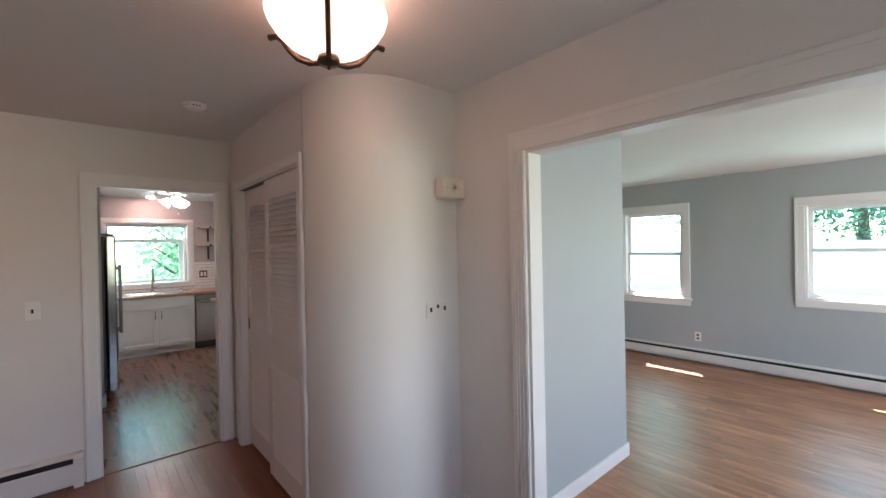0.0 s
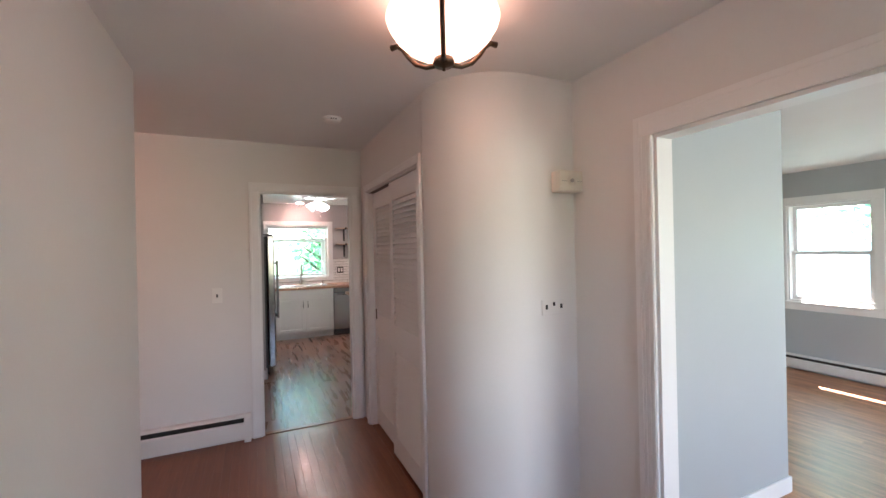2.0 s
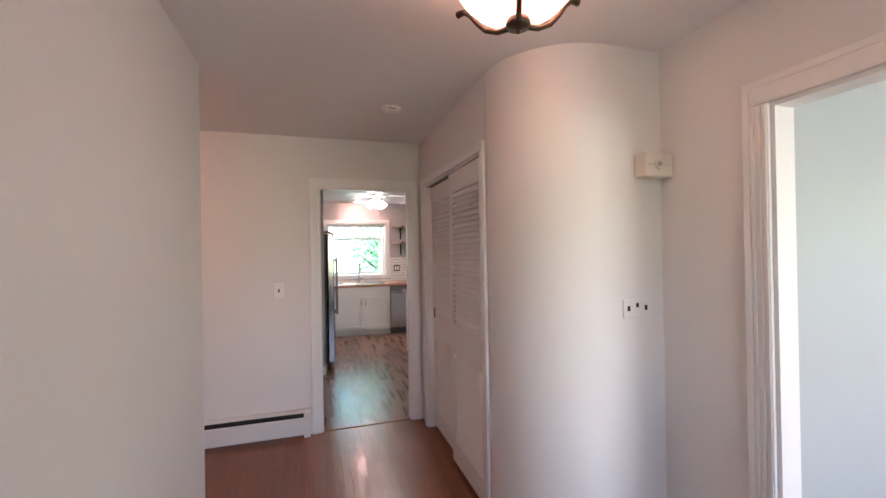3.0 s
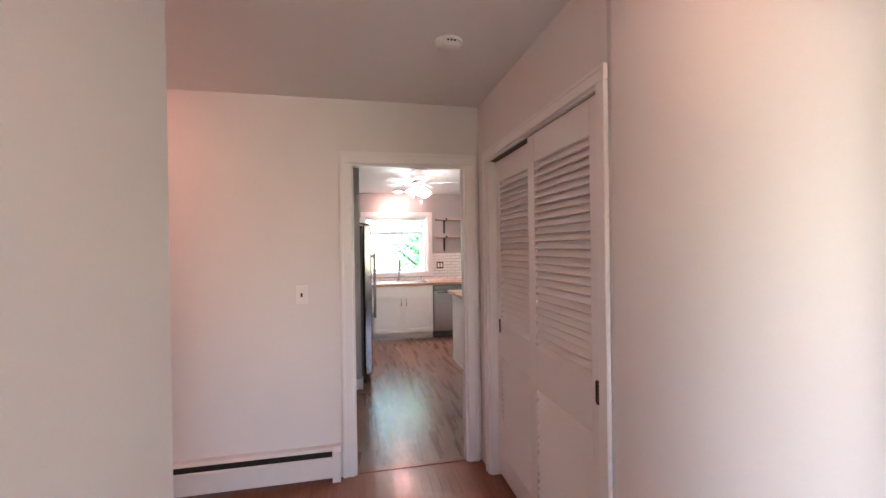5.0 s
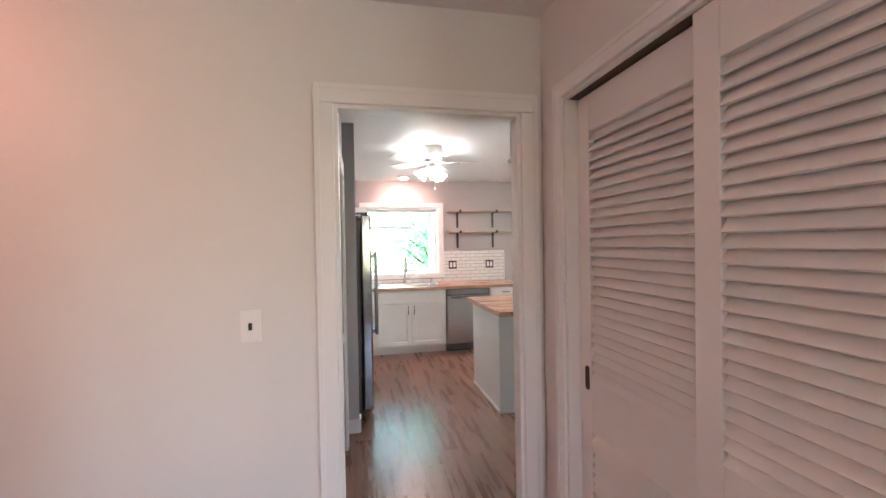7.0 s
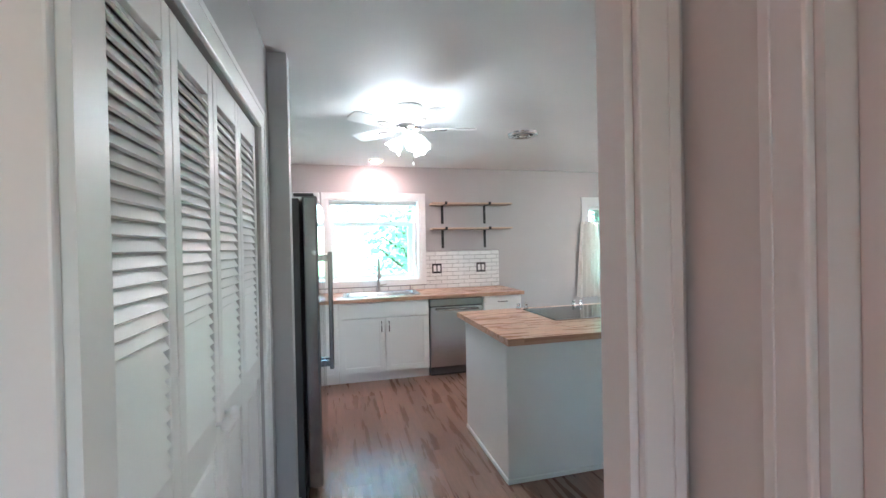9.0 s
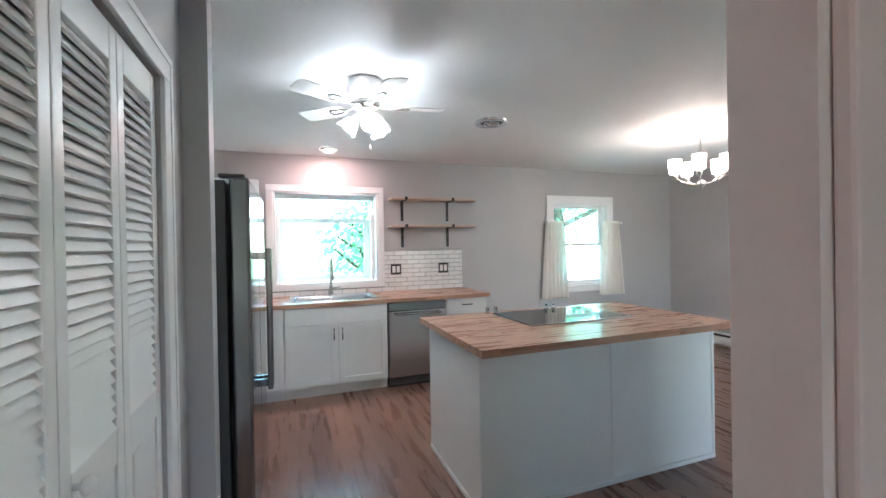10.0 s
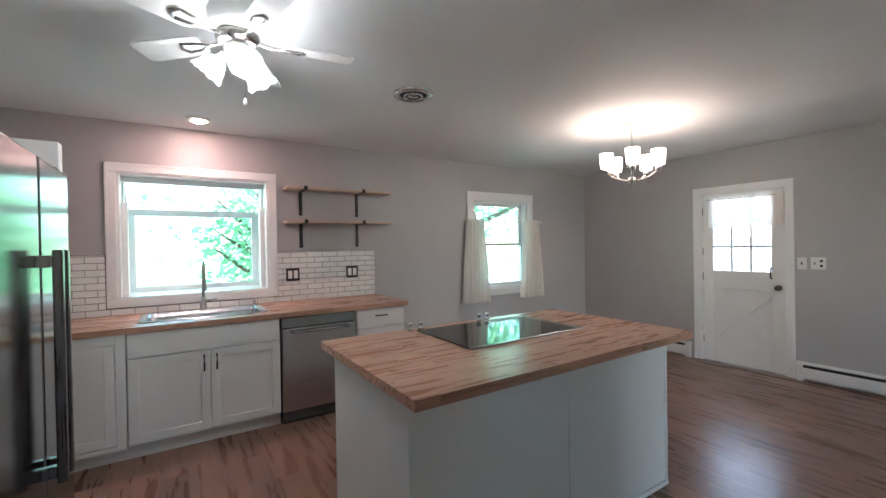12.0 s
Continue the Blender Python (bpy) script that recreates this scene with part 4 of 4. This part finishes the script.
ip("corner_trim", IX - 0.018, IX + 0.005, -IY - 0.005, -IY + 0.018, 0.028, TOP - 0.042)
ip("base_trim", -IX - 0.006, IX + 0.006, -IY - 0.008, -IY + 0.006, 0.0, 0.028, w=0.004)
ip("base_trim", -IX - 0.008, -IX + 0.006, -IY + 0.0062, IY, 0.0, 0.028, w=0.004)


def staves(parent, x0, x1, y0, y1, z0, z1, w, lens, rnd, hole=None):
    """A butcher-block slab glued up from single staves along x."""
    y = y0
    while y < y1 - 0.005:
        ww = min(w, y1 - y)
        spans = [(x0, x1)]
        if hole and y + ww > hole[2] + 0.001 and y < hole[3] - 0.001:
            spans = [(x0, hole[0]), (hole[1], x1)]
        for s0, s1 in spans:
            x = s0 - rnd.random() * 0.5
            while x < s1:
                l = rnd.choice(lens)
                a, b = max(x, s0), min(x + l, s1)
                if b - a > 0.01:
                    part("stave", box(a, b, y, y + ww - 0.0003, z0, z1), BUTCHER, parent)
                x += l
        y += w


it = thing("island_worktop", (0, 0, TOP), "butcher-block worktop of the kitchen island", "worktop")
staves(it, 1.86, 3.665, 5.645, 6.70, -0.04, 0, 0.0459, (0.22, 0.34, 0.45, 0.6), random.Random(4))

ck = thing("cooktop", (2.80, 6.33, TOP), "black glass cooktop set in the island worktop", "cooktop")
part("glass", box(-0.40, 0.40, -0.26, 0.27, 0.001, 0.008, 0.003), COOKTOP, ck)
part("steel_edge", box(-0.405, 0.405, -0.275, -0.262, 0.001, 0.010, 0.002), STEEL, ck)
part("side_strip", box(0.402, 0.45, -0.265, 0.25, 0.001, 0.006, 0.002), STEEL, ck, "pale steel strip")
for x in (-0.42, -0.35, 0.10, 0.17):
    part("knob", lathe([(0.018, 0.001), (0.018, 0.014), (0.013, 0.018), (0.013, 0.034), (0.016, 0.044), (0.012, 0.05), (0.0, 0.051)], 18, (x, 0.31, 0)), CHROME, ck, "chrome knob", True)

# ---- sink run ----
FY = 7.92
CT0, CT1 = 0.52, 3.02
def shaker(parent, name, x0, x1, z0, z1, rail=0.06, y=FY):
    p = part(name, box(x0 + rail - 0.002, x1 - rail + 0.002, y - 0.006, y - 0.001, z0 + rail - 0.002, z1 - rail + 0.002), CABINET, parent)
    for a, b, c, d in ((x0, x0 + rail, z0, z1), (x1 - rail, x1, z0, z1), (x0 + rail, x1 - rail, z0, z0 + rail), (x0 + rail, x1 - rail, z1 - rail, z1)):
        part("frame_strip", box(a, b, y - 0.018, y - 0.001, c, d, 0.0015), CABINET, p)
    return p


def pull(parent, x, z, vertical=True, l=0.11):
    q = FY - 0.018
    if vertical:
        pts = [(x, q, z - l / 2), (x, q - 0.026, z - l / 2 + 0.004), (x, q - 0.03, z), (x, q - 0.026, z + l / 2 - 0.004), (x, q, z + l / 2)]
    else:
        pts = [(x - l / 2, q, z), (x - l / 2 + 0.004, q - 0.026, z), (x, q - 0.03, z), (x + l / 2 - 0.004, q - 0.026, z), (x + l / 2, q, z)]
    part("handle", tube(pts, 0.0055, 8), BLACK, parent, "black bar handle")


def cabinet(name, x0, x1, label):
    c = thing(name, (0, 0, 0), label, "cabinet", "base cabinets")
    if "sink" not in label:
        part("body", box(x0, x1, FY + 0.004, YN - 0.002, 0.10, TOP - 0.04), CABINET, c)
    else:
        part("body", join(box(x0, x0 + 0.018, FY + 0.012, YN - 0.002, 0.10, TOP - 0.04), box(x1 - 0.018, x1, FY + 0.012, YN - 0.002, 0.10, TOP - 0.04), box(x0 + 0.018, x1 - 0.018, FY + 0.012, YN - 0.002, 0.10, 0.118), box(x0 + 0.018, x1 - 0.018, FY + 0.012, FY + 0.03, 0.118, TOP - 0.04)), CABINET, c)
    part("toe_kick", box(x0, x1, FY + 0.055, FY + 0.07, 0.0, 0.099), CABINET, c)
    return c


c = cabinet("corner_cabinet", 0.53, 0.905, "white shaker corner base cabinet beside the fridge")
shaker(c, "door", 0.565, 0.845, 0.135, 0.80, 0.055)
for x0, x1, z0, z1 in ((0.531, 0.560, 0.10, 0.868), (0.850, 0.904, 0.10, 0.868), (0.5602, 0.8498, 0.805, 0.868), (0.5602, 0.8498, 0.10, 0.130)):
    part("face_frame", box(x0, x1, FY - 0.018, FY + 0.003, z0, z1, 0.001), CABINET, c)
c = cabinet("sink_cabinet", 0.907, 1.885, "white shaker sink base cabinet with two doors")
part("false_front", box(0.915, 1.878, FY - 0.018, FY - 0.001, 0.70, 0.862, 0.002), CABINET, c)
dl = shaker(c, "door", 0.915, 1.3935, 0.115, 0.692)
dr = shaker(c, "door", 1.3995, 1.878, 0.115, 0.692)
pull(dl, 1.357, 0.60)
pull(dr, 1.437, 0.60)
dw = thing("dishwasher", (0, 0, 0), "stainless steel dishwasher under the worktop", "dishwasher")
part("body", box(1.90, 2.505, FY + 0.01, YN - 0.01, 0.02, TOP - 0.045), FRIDGE_SIDE, dw)
part("door", box(1.893, 2.512, FY - 0.025, FY + 0.008, 0.105, 0.775, 0.005), STEEL, dw)
part("control_strip", box(1.893, 2.512, FY - 0.022, FY + 0.008, 0.78, 0.862, 0.004), FRIDGE_STEEL, dw)
part("handle", join(tube([(1.96, FY - 0.06, 0.745), (2.445, FY - 0.06, 0.745)], 0.011), tube([(1.98, FY - 0.02, 0.745), (1.98, FY - 0.06, 0.745)], 0.008), tube([(2.425, FY - 0.02, 0.745), (2.425, FY - 0.06, 0.745)], 0.008)), STEEL, dw, "steel bar handle", True)
part("kick_plate", box(1.90, 2.505, FY + 0.02, FY + 0.03, 0.0, 0.10), BLACK, dw)
c = cabinet("drawer_cabinet", 2.52, 2.995, "white shaker drawer base cabinet")
for z0, z1 in ((0.70, 0.862), (0.41, 0.692), (0.115, 0.402)):
    p = part("drawer_front", box(2.527, 2.988, FY - 0.018, FY - 0.001, z0, z1, 0.002), CABINET, c)
    pull(p, 2.757, (z0 + z1) / 2 + 0.02, False)

SK = (0.99, 1.80, 8.05, 8.44)
wt = thing("worktop", (0, 0, TOP), "butcher-block worktop along the window wall", "worktop")
staves(wt, CT0, CT1, FY - 0.045, YN - 0.001, -0.04, 0, 0.0459, (0.25, 0.38, 0.5, 0.7), random.Random(9), SK)
sink = thing("sink", (0, 0, TOP), "stainless steel drop-in kitchen sink", "sink")
def ring_loop(x0, x1, y0, y1, r, z, n=6):
    out = []
    for cx, cy, s in ((x1 - r, y1 - r, 0), (x0 + r, y1 - r, 1), (x0 + r, y0 + r, 2), (x1 - r, y0 + r, 3)):
        for k in range(n + 1):
            a = math.pi / 2 * (s + k / n)
            out.append((cx + r * math.cos(a), cy + r * math.sin(a), z))
    return out
bm = bmesh.new()
loops = [ring_loop(SK[0] - 0.03, SK[1] + 0.03, SK[2] - 0.03, SK[3] + 0.07, 0.05, 0.002), ring_loop(SK[0] - 0.026, SK[1] + 0.026, SK[2] - 0.026, SK[3] + 0.066, 0.05, 0.008),
         ring_loop(SK[0] + 0.01, SK[1] - 0.01, SK[2] + 0.01, SK[3] - 0.01, 0.06, 0.006), ring_loop(SK[0] + 0.02, SK[1] - 0.02, SK[2] + 0.02, SK[3] - 0.02, 0.06, -0.02),
         ring_loop(SK[0] + 0.03, SK[1] - 0.03, SK[2] + 0.03, SK[3] - 0.03, 0.06, -0.18), ring_loop(SK[0] + 0.07, SK[1] - 0.07, SK[2] + 0.07, SK[3] - 0.07, 0.05, -0.2)]
rings = [[bm.verts.new(p) for p in l] for l in loops]
for a, b in zip(rings, rings[1:]):
    for i in range(len(a)):
        bm.faces.new((a[i], a[(i + 1) % len(a)], b[(i + 1) % len(a)], b[i]))
bm.faces.new(rings[-1])
part("basin", bm, SINK_STEEL, sink, smooth=True)
part("drain", lathe([(0.0, -0.197), (0.04, -0.196), (0.045, -0.199)], 20, (1.4, 8.24, 0)), CHROME, sink)
fc = thing("faucet", (1.385, 8.485, TOP + 0.008), "brushed nickel pull-down kitchen faucet", "faucet")
part("base", lathe([(0.028, 0), (0.028, 0.012), (0.022, 0.02), (0.021, 0.11), (0.0, 0.112)], 20), NICKEL, fc, smooth=True)
arc_pts = [(0, 0, 0.1), (0, 0, 0.30)] + [(0, -0.09 + 0.09 * math.cos(a), 0.30 + 0.10 * math.sin(a)) for a in (math.pi * k / 10 for k in range(1, 11))] + [(0, -0.18, 0.26)]
part("spout", tube(arc_pts, 0.011, 12), NICKEL, fc, smooth=True)
part("spray_head", lathe([(0.011, 0.27), (0.015, 0.25), (0.018, 0.19), (0.016, 0.17), (0.0, 0.168)], 16, (0, -0.18, 0)), NICKEL, fc, smooth=True)
part("lever", tube([(0.02, 0, 0.07), (0.05, 0, 0.075), (0.10, -0.01, 0.085)], [0.012, 0.009, 0.006]), NICKEL, fc, smooth=True)
sd = thing("soap_dispenser", (1.78, 8.485, TOP + 0.008), "brushed nickel soap dispenser beside the sink", "soap dispenser")
part("body", lathe([(0.02, 0), (0.018, 0.01), (0.012, 0.015), (0.012, 0.05), (0.0, 0.052)], 16), NICKEL, sd, smooth=True)
part("nozzle", tube([(0, 0, 0.05), (0, -0.01, 0.066), (0, -0.07, 0.064)], 0.008), NICKEL, sd, smooth=True)

# ---- open shelves ----
for z in (1.975, 1.66):
    s = thing("wall_shelf", (2.59, YN, z), "raw pine shelf board on the grey wall", "shelf", "open wall shelves")
    part("board", box(-0.53, 0.53, -0.20, -0.004, 0.0, 0.022, 0.002), SHELF_WOOD, s)
    for x in (-0.36, 0.215):
        br = thing("shelf_bracket", (2.59 + x, YN, z), "black metal shelf bracket screwed to the wall", "bracket", "shelf brackets")
        part("upright", box(-0.016, 0.016, -0.007, -0.001, -0.235, 0.0, 0.001), BLACK, br)
        part("arm", box(-0.016, 0.016, -0.215, -0.0072, -0.006, -0.0005, 0.001), BLACK, br)
        part("lip", box(-0.016, 0.016, -0.219, -0.2152, -0.006, 0.03, 0.001), BLACK, br)
        for zz in (-0.08, -0.20):
            part("screw", lathe([(0.005, -0.010), (0.005, -0.0072)], 10, (0, 0, zz), "y"), CHROME, br)

# ---- fridge and the cabinet over it ----
fr = thing("fridge", (0, 0, 0), "stainless steel side-by-side fridge with dark grey sides", "fridge")
F0, F1, FX = 5.895, 6.815, 0.82
part("body", box(-0.02, FX - 0.10, F0 + 0.005, F1 - 0.005, 0.03, 1.74, 0.004), FRIDGE_SIDE, fr)
FM = (F0 + F1) / 2 + 0.02
for y0, y1 in ((F0, FM - 0.003), (FM + 0.003, F1)):
    dd = part("door", box(FX - 0.085, FX, y0, y1, 0.09, 1.755, 0.014, 3), FRIDGE_STEEL, fr)
for y in (FM - 0.04, FM + 0.04):
    q = FX + 0.052
    part("handle", join(box(q - 0.014, q + 0.014, y - 0.017, y + 0.017, 0.64, 1.43, 0.006), box(FX - 0.002, q, y - 0.014, y + 0.014, 0.66, 0.70, 0.003), box(FX - 0.002, q, y - 0.014, y + 0.014, 1.37, 1.41, 0.003)), DARK_STEEL, fr, "dark steel bar handle")
part("kick_grille", box(0.0, FX - 0.09, F0 + 0.02, F1 - 0.02, 0.0, 0.08), BLACK, fr)
for y in (F0 + 0.05, F1 - 0.05):
    part("hinge_cover", box(FX - 0.13, FX - 0.02, y - 0.03, y + 0.03, 1.756, 1.772, 0.005), FRIDGE_SIDE, fr)
oc = thing("fridge_end_panel", (0, 0, 0), "tall white end panel beside the fridge", "cabinet panel")
part("panel", box(-0.098, 0.79, 6.835, 6.90, 0.0, 1.895, 0.003), CABINET, oc)

# ---- outside ----
structure("ground", box(-60, 90, -60, 90, -0.5, -0.35), GRASS, "sunlit lawn round the house", "ground")
structure("patio", box(-8, 15.5, -8, 24, -0.349, -0.30), CONCRETE, "pale concrete yard round the house", "pavement")
structure("fence_wall", box(16.0, 16.1, -12, 16, -0.35, 1.5), SIDING, "pale fence beyond the patio", "fence")


def leaves(n, centre, size, leaf, rnd, shape=1.0):
    """Many single leaves in uneven clumps round a crown."""
    verts, faces = [], []
    clumps = []
    for _ in range(max(6, n // 90)):
        d = Vector((rnd.gauss(0, 1), rnd.gauss(0, 1), rnd.gauss(0, 1))).normalized() * rnd.uniform(0.35, 1.0)
        clumps.append(Vector((d.x * size[0], d.y * size[1], d.z * size[2])) + Vector(centre))
    for _ in range(n):
        c = rnd.choice(clumps)
        s = min(size) * 0.30
        p = c + Vector((rnd.gauss(0, s), rnd.gauss(0, s), rnd.gauss(0, s * 0.7)))
        a = Vector((rnd.uniform(-1, 1), rnd.uniform(-1, 1), rnd.uniform(-0.6, 0.6))).normalized()
        b = a.cross(Vector((rnd.uniform(-1, 1), rnd.uniform(-1, 1), rnd.uniform(-1, 1)))).normalized()
        l = leaf * rnd.uniform(0.6, 1.3)
        i = len(verts)
        verts += [p - a * l, p + b * l * 0.45, p + a * l, p - b * l * 0.45]
        faces.append((i, i + 1, i + 2, i + 3))
    me = bpy.data.meshes.new("crown")
    me.from_pydata([tuple(v) for v in verts], [], faces)
    return me


def tree(x, y, h, r, n, leaf, seed, label, m=None):
    rnd = random.Random(seed)
    t = thing("tree", (x, y, -0.35), label, "tree", "trees in the garden")
    part("trunk", tube([(0, 0, 0), (0.05, 0.02, h * 0.3), (-0.03, 0.06, h * 0.6), (0.02, 0, h * 0.85)], [0.16 * h / 5, 0.12 * h / 5, 0.08 * h / 5, 0.03], 10), BARK, t, smooth=True)
    for k in range(7):
        a, z = rnd.uniform(0, 6.28), h * rnd.uniform(0.3, 0.75)
        part("limb", tube([(0, 0, z), (r * 0.45 * math.cos(a), r * 0.45 * math.sin(a), z + h * 0.08), (r * 0.85 * math.cos(a), r * 0.85 * math.sin(a), z + h * 0.16)], [0.012 * h, 0.008 * h, 0.003 * h], 6), BARK, t)
    me = leaves(n, (0, 0, h * 0.62), (r, r, h * 0.36), leaf, rnd)
    me.materials.append(m or LEAF)
    c = new("crown", me)
    c.parent = t
    c["kind"] = "stuff"


tree(2.35, 11.8, 3.4, 0.95, 2400, 0.075, 2, "young broad-leaved tree outside the sink window")
tree(-1.0, 15.5, 7.5, 3.0, 3000, 0.14, 3, "leafy tree behind the house")
tree(4.5, 18, 8.0, 3.4, 3200, 0.15, 4, "leafy tree behind the house")
tree(8.0, 13.5, 6.5, 2.6, 3000, 0.13, 5, "leafy tree behind the house")
tree(11.0, 19, 9, 3.6, 6000, 0.16, 8, "tall leafy tree behind the house")
tree(18.5, 5.5, 8.5, 3.6, 7000, 0.15, 6, "leafy tree beyond the fence")
tree(19.5, -3.0, 8.0, 3.2, 6500, 0.15, 7, "leafy tree beyond the fence")
tree(17.6, 1.2, 6.0, 1.7, 6500, 0.09, 11, "dark green spruce outside the living room window", NEEDLE)

# ---- tiles of the splashback ----
sb = thing("splashback", (0, YN, 0), "white subway tile splashback with grey grout", "tiles", kind="structure")
part("grout", join(box(2.006, 3.0, -0.006, -0.0005, TOP, 1.395), box(0.52, 0.733, -0.006, -0.0005, TOP, 1.395), box(0.733, 2.006, -0.006, -0.0005, TOP, 0.968)), GROUT, sb)
TW, TH = 0.152, 0.0525
def tile_mesh(w, hgt):
    bm = box(0, w - 0.004, -0.012, -0.0062, 0, hgt - 0.004)
    bmesh.ops.bevel(bm, geom=[e for e in bm.edges if e.verts[0].co.y < -0.011 and e.verts[1].co.y < -0.011], offset=0.002, segments=1, affect="EDGES")
    me = bpy.data.meshes.new("tile")
    bm.to_mesh(me)
    bm.free()
    me.materials.append(TILE)
    return me
cache = {}
row = 0
z = TOP + 0.002
while z < 1.39:
    hh = min(TH, 1.395 - z)
    for r0, r1 in (((2.006, 3.0), (0.52, 0.733)) if z > 0.95 else ((0.52, 3.0),)):
        x = r0 - ((r0 + (TW / 2 if row % 2 else 0)) % TW)
        while x < r1:
            a, b = max(x, r0), min(x + TW, r1)
            if b - a > 0.012:
                key = (round(b - a, 3), round(hh, 3))
                if key not in cache:
                    cache[key] = tile_mesh(*key)
                o = new("tile", cache[key])
                o.location = (a, 0, z)
                o.parent = sb
            x += TW
    z += TH
    row += 1

# ---- floors: subfloor, then single boards ----
structure("subfloor", box(-2.15, XE + 0.16, -3.15, YN + 0.16, -0.12, -0.013), SUBFLOOR, "dark subfloor under the boards", "floor")
fk = thing("floor_kitchen", (0, 0, 0), "brown wood-look vinyl plank floor", "floor", kind="structure")
cache = {}
for x, y, w, l in boards(-0.1, XE, 4.095, YN, 0.15, (1.22, 1.22, 0.9), random.Random(21)):
    key = (round(w, 3), round(l, 3))
    if key not in cache:
        cache[key] = board_mesh("plank", *key, 0.012, VINYL)
    o = new("plank", cache[key])
    o.location = (x, y, 0)
    o.parent = fk
fh = thing("floor_hall", (0, 0, 0), "orange-toned glossy oak strip floor", "floor", kind="structure")
cache = {}
near = boards(-0.1, 1.5, 1.6, 4.04, 0.057, (0.5, 0.7, 0.9, 1.2), random.Random(31))
for x, y, w, l in near:
    key = (round(w, 3), round(l, 3))
    if key not in cache:
        cache[key] = board_mesh("plank", *key, 0.012, OAK)
    o = new("plank", cache[key])
    o.location = (x, y, 0)
    o.parent = fh
rest = bmesh.new()
rnd = random.Random(32)
for reg in ((-0.1, 2.29, -1.2, 1.6), (1.5, 2.29, 1.6, 4.04), (-2.0, -0.1, 2.8, 4.04)):
    joined_boards(rest, boards(*reg, 0.057, (0.5, 0.7, 0.9, 1.2), rnd), 0.012)
o = part("far_planks", rest, OAK_HALL_BULK, fh)
o["kind"] = "stuff"
fl = thing("floor_living", (0, 0, 0), "honey-coloured oak strip floor of the living room", "floor", kind="structure")
rest = bmesh.new()
rows = boards(2.29, XE, -3.0, 4.0, 0.057, (0.8, 1.1, 1.5, 1.9), rnd)
rows.sort(key=lambda b: math.hypot(b[0] - 4.0, b[1] + b[3] / 2 - 1.0))
joined_boards(rest, rows[290:], 0.012)
cache = {}
for x, y, w, l in rows[:290]:
    key = (round(w, 3), round(l, 3))
    if key not in cache:
        cache[key] = board_mesh("plank", *key, 0.012, OAK_LIVING)
    o = new("plank", cache[key])
    o.location = (x, y, 0)
    o.parent = fl
o = part("far_planks", rest, OAK_BULK, fl)
o["kind"] = "stuff"
th = structure("threshold", box(X0 + 0.016, X1 - 0.016, 4.04, 4.095, -0.002, 0.006, 0.003), OAK, "dark wooden threshold strip in the doorway", "threshold")
